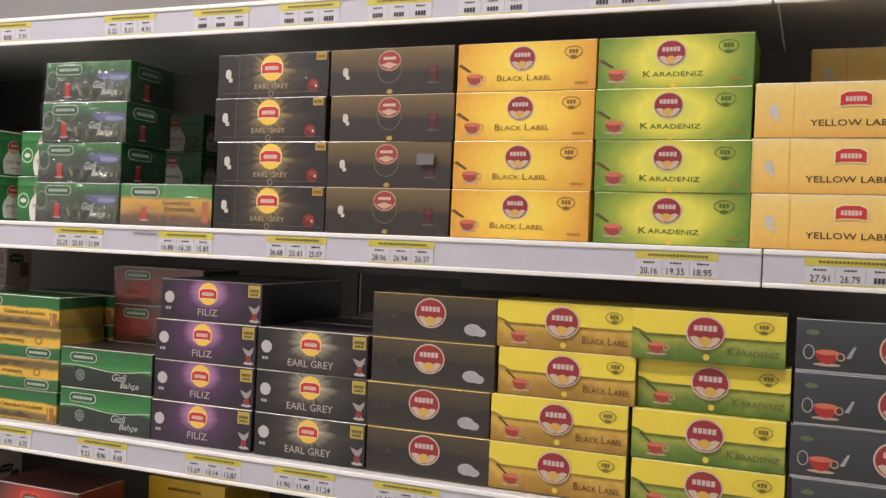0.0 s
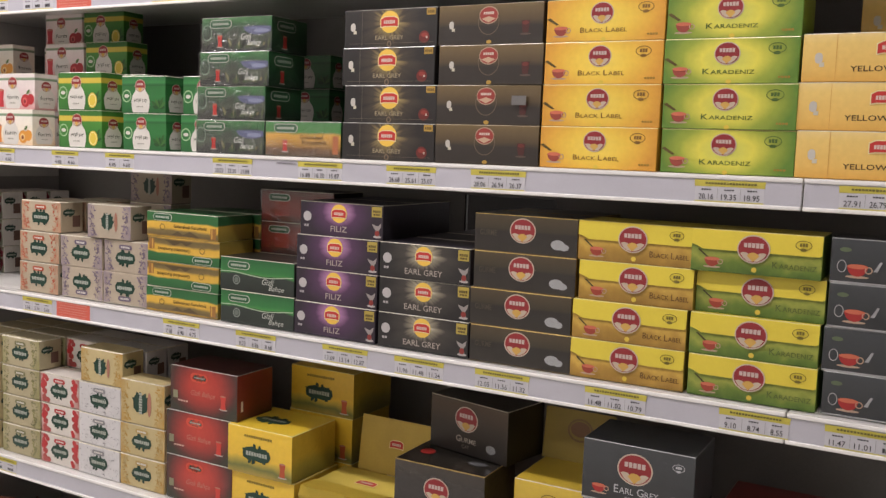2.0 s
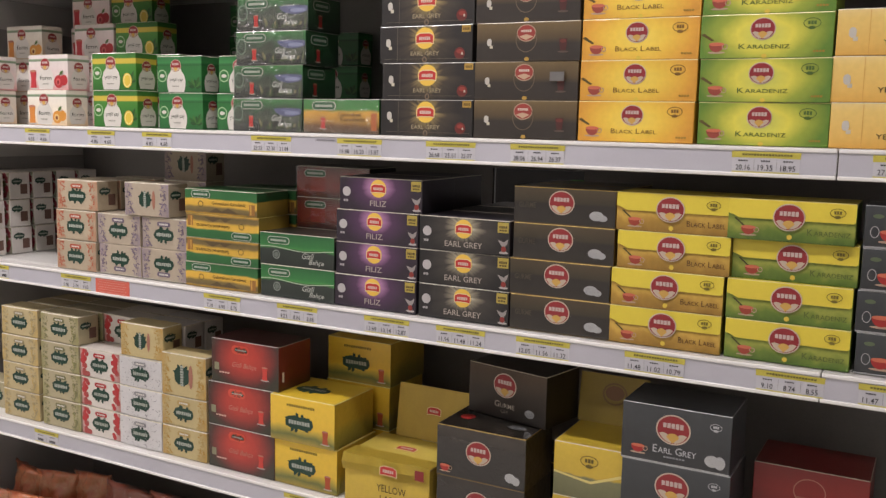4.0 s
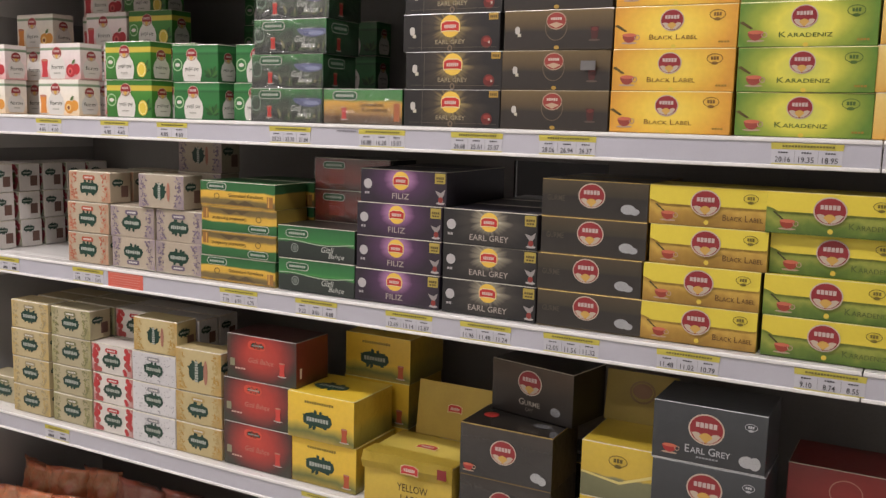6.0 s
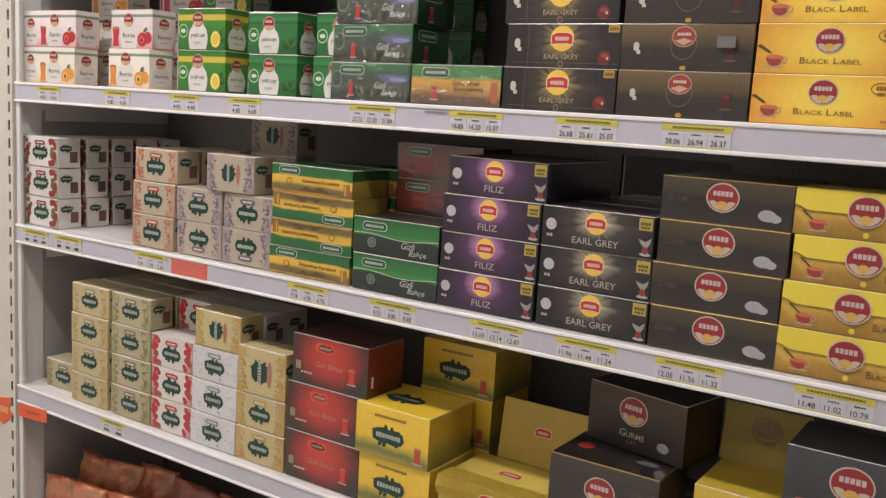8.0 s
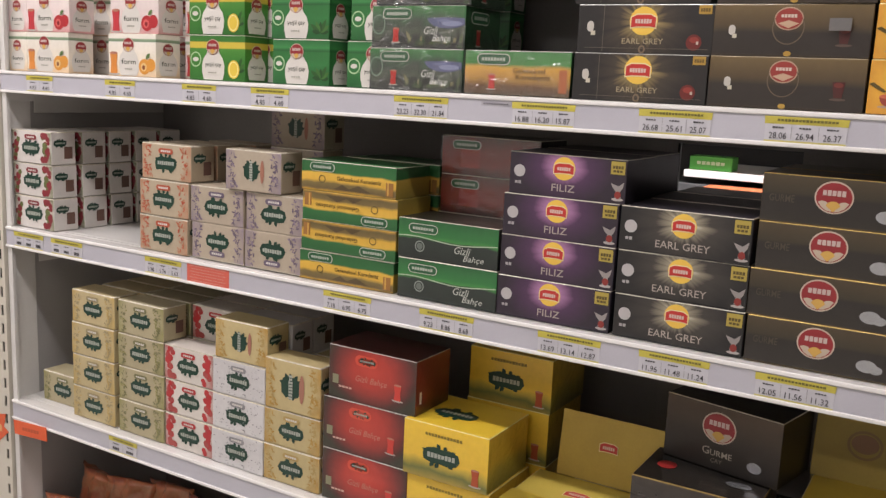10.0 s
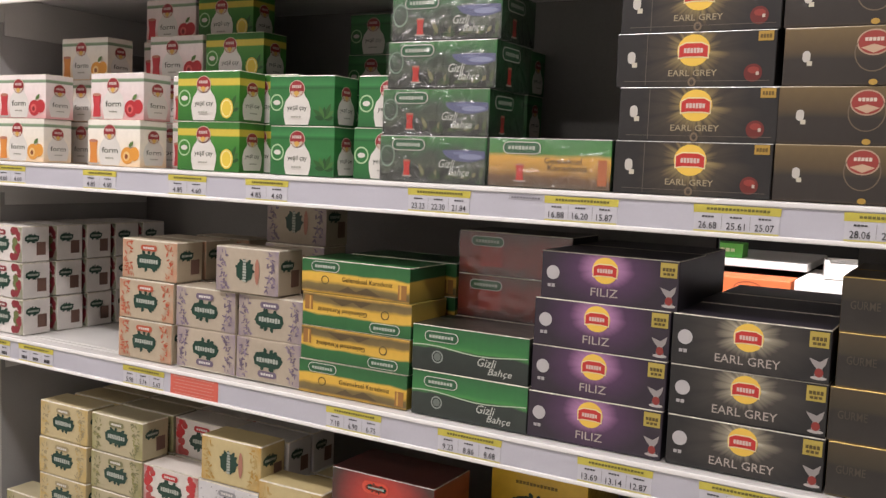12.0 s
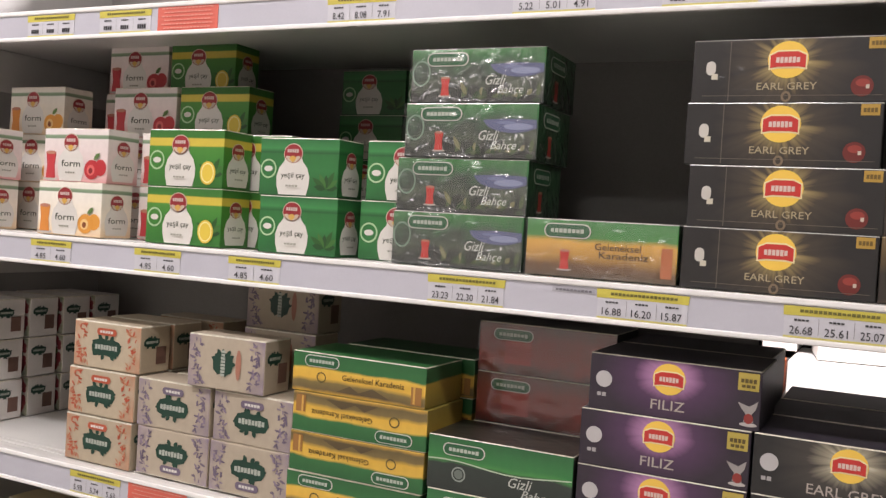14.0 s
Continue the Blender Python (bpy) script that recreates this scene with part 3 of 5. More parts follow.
# 6: film-wrapped green garden box and its yellow sister
def wrapped_green(kind):
    w, h = 0.205, 0.0775
    if kind == "garden":
        front = printed("print_garden", [(0.0, "1b211e"), (0.28, "262e27"), (0.40, "4c5646"), (0.52, "2a3a2e"), (0.64, "3c5640"), (0.78, "2a6233"), (1.0, "357a38")], w, h, "z", wave=0.9, rough=0.35, film=1.0)
        label = "dark green film-wrapped tea carton with a garden scene"
    else:
        front = printed("print_highland", [(0.0, "4a3a22"), (0.2, "6d4a24"), (0.36, "b98a2c"), (0.60, "dda52a"), (0.70, "3f8a3c"), (1.0, "35803a")], w, h, "z", wave=0.22, rough=0.35, film=1.0)
        label = "green and orange film-wrapped tea carton"
    plain = printed("side_garden", [(0.0, "16301d"), (1.0, "1f5a2c")], w, h, rough=0.35, film=1.0)

    def draw(P, t, w, h):
        oval_logo(P, t, -w * 0.22, h * 0.80, w * 0.16, h * 0.125)
        if kind == "garden":
            sky = [(w * 0.49, h * 0.70), (w * 0.30, h * 0.72), (w * 0.10, h * 0.70)] + [(w * (0.32 - 0.21 * math.cos(radians(q))), h * (0.69 - 0.22 * math.sin(radians(q)))) for q in range(15, 145, 10)] + [(w * 0.49, h * 0.55)]
            P().poly(sky, ink("5c6286"), 0).oval(w * 0.36, h * 0.58, w * 0.105, h * 0.06, ink("8c94b4"), 1).oval(w * 0.27, h * 0.65, w * 0.07, h * 0.03, ink("747ca0"), 1.2).part("sky_picture", t, "printed pale violet sky")
            P().words("Gizli", w * 0.15, h * 0.42, w * 0.15, h * 0.18, ink("c8ccc4"), 2, 0.35).words("Bahçe", w * 0.26, h * 0.23, w * 0.19, h * 0.19, ink("c8ccc4"), 2, 0.35).part("lettering", t, "white slanted lettering")
            P().ring(-w * 0.42, h * 0.55, h * 0.19, h * 0.24, h * 0.03, ink("7d9a84"), 1).part("medal_picture", t)
            hill = P()
            for k in range(16):
                hill.leaf(w * (-0.10 + 0.037 * k), h * (0.10 + 0.05 * math.sin(k * 2.1)), h * (0.22 + 0.08 * math.sin(k * 1.3)), h * 0.05, 60 + 60 * math.sin(k * 1.7), ink(("4c5c34", "7c7a54", "2c4424")[k % 3]), 0.3)
            tagged(hill.part("meadow_picture", t, "printed meadow plants"), kind="stuff")
        else:
            P().words("Geleneksel", w * 0.12, h * 0.56, w * 0.30, h * 0.12, ink("3a2c10"), 1).words("Karadeniz", w * 0.16, h * 0.42, w * 0.32, h * 0.12, ink("3a2c10"), 1).part("lettering", t, "dark lettering")
            P().rect(w * 0.40, h * 0.10, w * 0.47, h * 0.6, ink("b5622a"), 1).part("glass_picture", t)
        cup(P, t, -w * 0.23, h * 0.30, h * 0.16, ink("c2281a"), glass=True)

    def draw_side(P, t, d, h):
        oval_logo(P, t, d * 0.40, h * 0.74, d * 0.26, h * 0.14)
        cup(P, t, d * 0.36, h * 0.28, h * 0.17, ink("a82018"), glass=True)

    thing = carton(label, w, h, 0.13, front, plain, plain, draw, draw_side, edge="film")
    return film_wrap(thing, w, h, 0.13, 2.0 if kind == "garden" else 7.0, 0.0048)


def garden_long():
    return wrapped_green("garden")


def highland_long():
    return wrapped_green("highland")


# 7: the small fruit and green tea boxes on the upper shelf
def pot_picture(P, t, cx, cz, s, word):
    """A white teapot outline with the round emblem and a word on it."""
    P().poly([(cx + s * a, cz + s * b) for a, b in ((-0.55, -0.85), (0.55, -0.85), (0.64, -0.55), (0.66, -0.25), (0.56, 0.05), (0.38, 0.25), (0.3, 0.45), (-0.3, 0.45), (-0.38, 0.25), (-0.56, 0.05), (-0.66, -0.25), (-0.64, -0.55))], CLEAR_WHITE, 1).part("pot_picture", t, "printed white teapot")
    round_logo(lambda: P(), t, cx - s * 0.02, cz + s * 0.52, s * 0.34)
    P().words(word, cx, cz - s * 0.22, s * 0.95, s * 0.24, ink("35402c"), 2).bars(cx, cz - s * 0.55, s * 0.5, s * 0.07, ink("9a9a8c"), 2, 4).part("lettering", t, "dark lettering")


def small_box(kind):
    h, d = (0.0898 if kind == "mint" else 0.0955), 0.072
    w = {"peach": 0.155, "cherry": 0.158, "lemon": 0.160, "mint": 0.146}[kind]
    look_of = {
        "peach": ([(0.0, "e3c49a"), (0.30, "e8dcc6"), (0.80, "e6e0d4"), (0.82, "6d8a68"), (0.87, "8aa080"), (0.89, "e4dfd2"), (1.0, "e6e0d4")], "cream tea box printed with peaches", "form"),
        "cherry": ([(0.0, "d89a98"), (0.30, "e4cdca"), (0.80, "e4d8d4"), (0.82, "6d8a68"), (0.87, "8aa080"), (0.89, "e4dad6"), (1.0, "e4dad6")], "pink-white tea box printed with red fruit", "form"),
        "lemon": ([(0.0, "276a1e"), (0.45, "357e24"), (0.70, "428626"), (0.72, "ccb628"), (0.84, "c8b22c"), (0.86, "377824"), (1.0, "2a6a22")], "green tea box with a yellow band and lemon", "yeşil çay"),
        "mint": ([(0.0, "1b5e2a"), (0.45, "267434"), (0.72, "246e30"), (0.75, "1a5828"), (0.82, "328440"), (1.0, "206432")], "green tea box printed with leaves", "yeşil çay"),
    }[kind]
    front = printed("print_" + kind, look_of[0], w, h, "z", rough=0.4, wave=0.02, film=0.15)

    def draw(P, t, w, h):
        pot_picture(P, t, -w * 0.06, h * 0.46, h * 0.52, look_of[2])
        if kind in ("peach", "cherry"):
            fruit = ink("dd9526") if kind == "peach" else ink("b8242c")
            P().oval(w * 0.27, h * 0.24, h * 0.19, h * 0.18, fruit, 2).oval(w * 0.40, h * 0.28, h * 0.15, h * 0.15, fruit, 1).oval(w * 0.26, h * 0.23, h * 0.10, h * 0.10, ink("e8c07a" if kind == "peach" else "d8605c"), 3).oval(w * 0.26, h * 0.22, h * 0.05, h * 0.055, ink("8a4a20" if kind == "peach" else "8c1820"), 4).leaf(w * 0.30, h * 0.42, h * 0.20, h * 0.05, 40, ink("5c7a3c"), 4).part("fruit_picture", t, "printed fruit")
            cup(P, t, -w * 0.38, h * 0.30, h * 0.24, ink("d8862a") if kind == "peach" else ink("c03038"), glass=True)
        else:
            P().ring(-w * 0.38, h * 0.46, h * 0.17, h * 0.17, h * 0.03, ink("a8cc9a"), 1).oval(-w * 0.38, h * 0.46, h * 0.09, h * 0.05, CLEAR_WHITE, 1).part("mark", t)
            p = P()
            for k, turn in enumerate((8, 35, 62, 90, 118, 146, 170)):
                p.leaf(w * 0.36, h * (0.14 if kind == "mint" else 0.22), h * (0.24 + 0.05 * (k % 3)), h * 0.055, turn, ink(("1c4a1c", "3c6e2a", "28581f")[k % 3]), 1)
            p.part("leaf_picture", t)
            if kind == "lemon":
                P().oval(w * 0.31, h * 0.26, h * 0.17, h * 0.20, LEMON, 2).ring(w * 0.31, h * 0.26, h * 0.14, h * 0.17, h * 0.02, ink("efe6a0"), 3).part("fruit_picture", t, "printed lemon slice")

    def draw_side(P, t, d, h):
        pot_picture(P, t, d * 0.5, h * 0.42, h * 0.44, look_of[2])

    return carton(look_of[1], w, h, d, front, front, surface("top_" + kind, look_of[0][-1][1], 0.45, vary=0.08), draw, draw_side)


def peach_box():
    return small_box("peach")


def cherry_box():
    return small_box("cherry")


def lemon_box():
    return small_box("lemon")


def mint_box():
    return small_box("mint")


# 8: small herbal cartons
HERBAL = {
    "berry": ("d8d2cc", "8a2630", "white herbal tea carton printed with berries", "66703a"),
    "rosehip": ("b6a68c", "b85232", "kraft herbal tea carton printed with orange sprigs", "b8805c"),
    "lavender": ("b2a48f", "6e6074", "kraft herbal tea carton printed with violet sprigs", "8a7a8c"),
    "straw": ("bfae80", "a0926a", "straw-coloured herbal tea carton", "bfa050"),
    "olive": ("b0a582", "7c7a50", "straw-coloured herbal tea carton with green sprigs", "8c8a48"),
    "redfruit": ("d6cfc6", "b8262a", "white herbal tea carton printed with red fruit", "a84440"),
    "silver": ("cfcdcd", "8f8d90", "silvery white herbal tea carton with small blossoms", "adaab0"),
    "camomile": ("c0ae7a", "b59a58", "straw-yellow herbal tea carton with blossoms", "b58a2c"),
}


def herbal(kind, upright=False, h=0.083, w=0.155):
    ground, spot, label, spot2 = HERBAL[kind]
    d = 0.072
    front = printed("print_" + kind + ("_up" if upright else ""), [(0.0, ground), (0.62, ground), (1.0, spot2 if kind != "silver" else ground)], w, h, "radial", (0, 0.5), (0.60, 1.05), wave=0.5, rough=0.5)
    plain = surface("side_" + kind + ("_up" if upright else ""), ground, 0.5, vary=0.12)

    def draw(P, t, w, h):
        rnd = random.Random(len(kind) * 7 + 1)
        p = P()
        big = kind in ("berry", "redfruit")
        for k in range(64 if not big else 34):
            side, v = rnd.choice((-1, 1)), rnd.uniform(-1, 1)
            u = side * (0.405 - 0.06 * abs(v) + rnd.uniform(-0.065, 0.06))
            x, z, a = w * u, h * (0.5 + 0.42 * v), rnd.uniform(0, 3.1)
            if kind == "silver":
                x, z = w * rnd.uniform(-0.46, 0.46), h * rnd.uniform(0.06, 0.94)
            r1 = h * (rnd.uniform(0.075, 0.125) if big else rnd.uniform(0.04, 0.075) * (0.55 if kind == "silver" else 1))
            r2 = r1 * (0.9 if big else 0.34)
            x, z = max(-w * 0.488 + r1, min(w * 0.488 - r1, x)), max(r1 + 0.0015, min(h - r1 - 0.0015, z))
            leaf = [(r1 * math.cos(b), r2 * math.sin(b)) for b in (0, 0.8, 1.57, 2.34, 3.14, 3.94, 4.71, 5.5)]
            p.poly([(x + lx * math.cos(a) - lz * math.sin(a), z + lx * math.sin(a) + lz * math.cos(a)) for lx, lz in leaf], ink((spot, spot2, spot)[k % 3]), 0)
        tagged(p.part("sprig_picture", t, "printed sprigs and fruit"), kind="stuff")
        if upright:
            leaf_logo(P, t, -w * 0.03, h * 0.5, h * 0.34, h * 0.24, 5, True)
            P().oval(w * 0.17, h * 0.5, h * 0.06, h * 0.28, ink("a8705a"), 2).part("ribbon_picture", t)
        else:
            leaf_logo(P, t, 0, h * 0.47, h * 0.44, h * 0.30, len(kind))
            P().pill(0, h * 0.80, h * 0.28, h * 0.075, ink(spot), 2).bars(0, h * 0.80, h * 0.38, h * 0.06, CLEAR_WHITE, 3, 5).part("ribbon_picture", t, "small printed ribbon")

    def draw_side(P, t, d, h):
        leaf_logo(P, t, d * 0.36, h * 0.66, h * 0.24, h * 0.16, 3)
        P().rect(d * 0.52, h * 0.18, d * 0.86, h * 0.55, ink("6e5044"), 1).part("tea_picture", t)

    return carton(label, w, h - 0.0012, d, front, plain, plain, draw, draw_side, slump=0.0018)


def herb(kind, upright=False, h=0.083, w=0.155):
    def build():
        return herbal(kind, upright, h, w)
    return build


# 9: the 48-bag boxes of the middle shelf
def ridge_box():
    w, h = 0.234, 0.0615
    front = printed("print_ridge", [(0.0, "c89a24"), (0.10, "6a5a34"), (0.26, "7a6838"), (0.36, "d8aa28"), (0.58, "dcb030"), (0.64, "2a6a34"), (1.0, "23602f")], w, h, "z", wave=0.22, rough=0.42)
    plain = printed("side_ridge", [(0.0, "8a7a2c"), (0.6, "b0922a"), (0.65, "1f5a2c"), (1.0, "1f5a2c")], w, h, "z", wave=0.1, rough=0.42)

    def draw(P, t, w, h):
        oval_logo(P, t, -w * 0.27, h * 0.79, w * 0.135, h * 0.145)
        P().words("Geleneksel Karadeniz", w * 0.12, h * 0.47, w * 0.46, h * 0.14, ink("3a3012"), 1).part("lettering", t, "dark lettering")
        P().rect(w * 0.40, h * 0.08, w * 0.475, h * 0.5, ink("9a6a2c"), 1).rect(w * 0.415, h * 0.1, w * 0.43, h * 0.5, ink("d0a040"), 2).part("glass_picture", t)
        P().ring(-w * 0.27, h * 0.40, h * 0.14, h * 0.13, h * 0.03, ink("5a5028"), 1).poly([(-w * 0.15, h * 0.1), (-w * 0.05, h * 0.28), (w * 0.02, h * 0.15), (w * 0.12, h * 0.30), (w * 0.25, h * 0.1)], ink("5a4a2c"), 1).part("hill_picture", t)

    return carton("green and yellow tea carton with a mountain print", w, h, 0.12, front, plain, printed("top_ridge", [(0, "1f5a2c"), (1, "2a6a34")], w, h, rough=0.4), draw)


def garden_box(red=False):
    w, h = 0.217, 0.0775
    if red:
        front = printed("print_red_dark", [(0.0, "4a1a12"), (0.4, "9a2a1c"), (0.6, "8a2418"), (1.0, "5a2a20")], w, h, "z", wave=0.7, rough=0.4, film=0.6)
    else:
        front = printed("print_garden_dark", [(0.0, "1f2823"), (0.48, "27332c"), (0.54, "3c8a3c"), (0.62, "2a7a38"), (1.0, "1c5f2f")], w, h, "z", wave=0.22, rough=0.36, film=0.35)
    plain = printed("side_garden_dark" + ("_red" if red else ""), [(0.0, "1a201c"), (1.0, "2a2a22")], w, h, rough=0.4, film=0.4)

    def draw(P, t, w, h):
        oval_logo(P, t, -w * 0.24, h * 0.77, w * 0.15, h * 0.115)
        if not red:
            P().words("Gizli", w * 0.16, h * 0.36, w * 0.16, h * 0.18, ink("b9bdb4"), 1, 0.3).words("Bahçe", w * 0.27, h * 0.17, w * 0.20, h * 0.18, ink("b9bdb4"), 1, 0.3).part("lettering", t, "pale slanted lettering")
            wave = [(w * (-0.495 + 0.11 * k), h * (0.535 + 0.05 * math.sin(k * 0.75 + 0.6))) for k in range(10)]
            P().poly(wave + [(x, z - h * 0.022) for x, z in wave[::-1]], ink("b8ccb0"), 1.5).part("wave_line", t, "pale printed curve")
            P().ring(-w * 0.27, h * 0.33, h * 0.14, h * 0.14, h * 0.03, ink("8a948c"), 1).oval(-w * 0.27, h * 0.33, h * 0.085, h * 0.085, ink("6a746c"), 1).part("medal_picture", t)
        else:
            P().rect(-w * 0.3, h * 0.2, -w * 0.1, h * 0.7, ink("a82a1a"), 0).part("picture", t)

    thing = carton("dark red tea carton standing behind" if red else "dark green tea carton with a bright green band", w, h, 0.12, front, plain, plain, draw)
    return film_wrap(thing, w, h, 0.12, 13.0, 0.0042) if red else thing


def garden_box_red():
    return garden_box(True)


def banner_box(kind):
    w, h = 0.217, 0.0745
    if kind == "purple":
        front = printed("print_purple", [(0.0, "f4e6f0"), (0.22, "b07aa8"), (0.5, "4c2c50"), (1.0, "261a2a")], w, h, "radial", (-0.02, 0.72), (0.42, 0.85), rays=0.12, rough=0.4, film=0.3)
        label, word, wide = "dark purple tea carton with a pink printed glow", "FILIZ", 0.22
    else:
        front = printed("print_charcoal", [(0.0, "f0ead2"), (0.25, "98907a"), (0.5, "3c3732"), (1.0, "191818")], w, h, "radial", (0.0, 0.72), (0.44, 0.85), rays=0.5, rough=0.4, film=0.3)
        label, word, wide = "charcoal tea carton with a pale printed glow", "EARL GREY", 0.46
    plain = printed("side_" + kind, [(0.0, "1c1820"), (1.0, "2a2430")], w, h, rough=0.5)

    def draw(P, t, w, h):
        banner_logo(P, t, -w * 0.02 if kind == "purple" else w * 0.0, h * 0.68, h * 0.27)
        P().words(word, -w * 0.02 if kind == "purple" else w * 0.0, h * 0.23, w * wide * 0.90, h * 0.165, ink("b0a69c"), 1).part("lettering", t, "pale bold lettering")
        P().oval(-w * 0.41, h * 0.55, h * 0.145, h * 0.145, ink("b8b4b4"), 1).bars(-w * 0.42, h * 0.28, w * 0.06, h * 0.08, ink("a8a4a4"), 1, 2).part("seal", t, "pale round seal")
        P().rect(w * 0.37, h * 0.66, w * 0.485, h * 0.95, ink("b5a03c"), 1).bars(w * 0.428, h * 0.82, w * 0.09, h * 0.08, ink("5a4a18"), 2, 4).bars(w * 0.428, h * 0.73, w * 0.08, h * 0.06, ink("5a4a18"), 2, 3).part("sticker", t, "small gold printed seal")
        P().poly([(w * 0.375, h * 0.46), (w * 0.395, h * 0.36), (w * 0.42, h * 0.28), (w * 0.41, h * 0.14), (w * 0.465, h * 0.14), (w * 0.455, h * 0.28), (w * 0.475, h * 0.36), (w * 0.485, h * 0.50), (w * 0.44, h * 0.40)], ink("98928f"), 1).oval(w * 0.438, h * 0.20, h * 0.075, h * 0.085, ink("8c2c24"), 2).oval(w * 0.438, h * 0.10, h * 0.14, h * 0.035, ink("b4aeaa"), 1).part("glass_picture", t, "printed tea glass")

    return carton(label, w, h, 0.15 if kind == "purple" else 0.14, front, plain, plain, draw)


def purple_box():
    return banner_box("purple")


def charcoal_box():
    return banner_box("charcoal")


def gold_edge_box():
    w, h = 0.217, 0.0745
    front = printed("print_gold_edge", [(0.0, "7a6230"), (0.035, "2b2620"), (0.55, "25211c"), (0.62, "38301f"), (0.97, "4a3e28"), (1.0, "a8873c")], w, h, "z", wave=0.03, rough=0.34, film=0.25)
    plain = surface("side_gold", "8c6c22", 0.28, metal=0.7, vary=0.25)

    def draw(P, t, w, h):
        round_logo(P, t, -w * 0.02, h * 0.60, h * 0.33)
        P().oval(w * 0.32, h * 0.30, h * 0.20, h * 0.13, SILVER, 1, 0, 360, 14).oval(w * 0.38, h * 0.25, h * 0.13, h * 0.09, SILVER, 1, 0, 360, 12).part("leaf_picture", t, "silver printed petals")
        P().words("GURME", -w * 0.36, h * 0.50, w * 0.17, h * 0.15, ink("4c4436"), 1).part("lettering", t, "dim lettering")

    return carton("black-brown tea carton with gold edges and a red emblem", w, h, 0.12, front, plain, surface("top_gold_edge", "3a3020", 0.3, vary=0.2), draw, edge="gold")


def flap_box(kind):
    """A bright box whose yellow lid folds over its front."""
    w, h = 0.2165, 0.0745
    orange = kind == "orange"
    low = [(0.0, "96701c"), (0.3, "b88e2a"), (0.45, "d0a838"), (0.6, "a88024"), (1.0, "c8982c")] if orange else [(0.0, "4c6a1a"), (0.2, "6a8424"), (0.4, "9aa236"), (0.55, "788c28"), (1.0, "a8a83c")]
    front = printed("print_flap_" + kind, low, w, h, "z", wave=0.6, rough=0.4)
    lid = surface("lid_" + kind, "e2cc1e", 0.36, vary=0.08, scale=18, bump=0.05)
    side = surface("side_flap_" + kind, "6a8a24" if not orange else "9a8420", 0.45, vary=0.12)

    def draw(P, t, w, h):
        bm = bmesh.new()
        x0, x1 = -w / 2 + 0.0006, w / 2 - 0.0006
        shape = [(x0, h - 0.001), (x0, h * 0.64), (x0 + 0.010, h * 0.60), (x0 + 0.020, h * 0.53), (x1 - 0.004, h * 0.53), (x1, h * 0.56), (x1, h - 0.001)]
        lean = lambda z: -0.0003 - 0.0022 * (h - z) / (h * 0.47)  # noqa: E731
        fold = bm.faces.new([bm.verts.new((x, lean(z), z)) for x, z in shape])
        grown = bmesh.ops.extrude_face_region(bm, geom=[fold])
        bmesh.ops.translate(bm, vec=(0, -0.0006, 0), verts=[v for v in grown["geom"] if isinstance(v, bmesh.types.BMVert)])
        bmesh.ops.recalc_face_normals(bm, faces=bm.faces[:])
        part("lid_flap", bm, lid, t, "bright yellow folded lid flap")
        lift = lambda: Print(pose(0, -0.0030, 0))  # noqa: E731
        round_logo(lift, t, -w * 0.01, h * 0.60, h * 0.33)
        emblem(lift, t, w * 0.36, h * 0.77, h * 0.18, ink("7a6c14"))
        P().small_caps("BLACK LABEL" if orange else "KARADENIZ", w * 0.30, h * 0.27, w * 0.33, h * 0.15, ink("6a4a14" if orange else "5a6a24"), 1).part("lettering", t, "dark serif lettering")
        cup(P, t, -w * 0.33, h * 0.25, h * 0.165, ink("a03a24"))
        P().poly([(-w * 0.45, h * 0.52), (-w * 0.43, h * 0.52), (-w * 0.34, h * 0.3), (-w * 0.36, h * 0.3)], ink("4a4418"), 1).oval(0, h * 0.12, h * 0.06, h * 0.06, LEMON, 1).part("spoon_picture", t)

    return carton("yellow and ochre tea carton with a folded lid" if orange else "yellow and green tea carton with a folded lid", w, h, 0.12, front, side, lid, draw, edge="yellow")


def flap_orange():
    return flap_box("orange")


def flap_green():
    return flap_box("green")


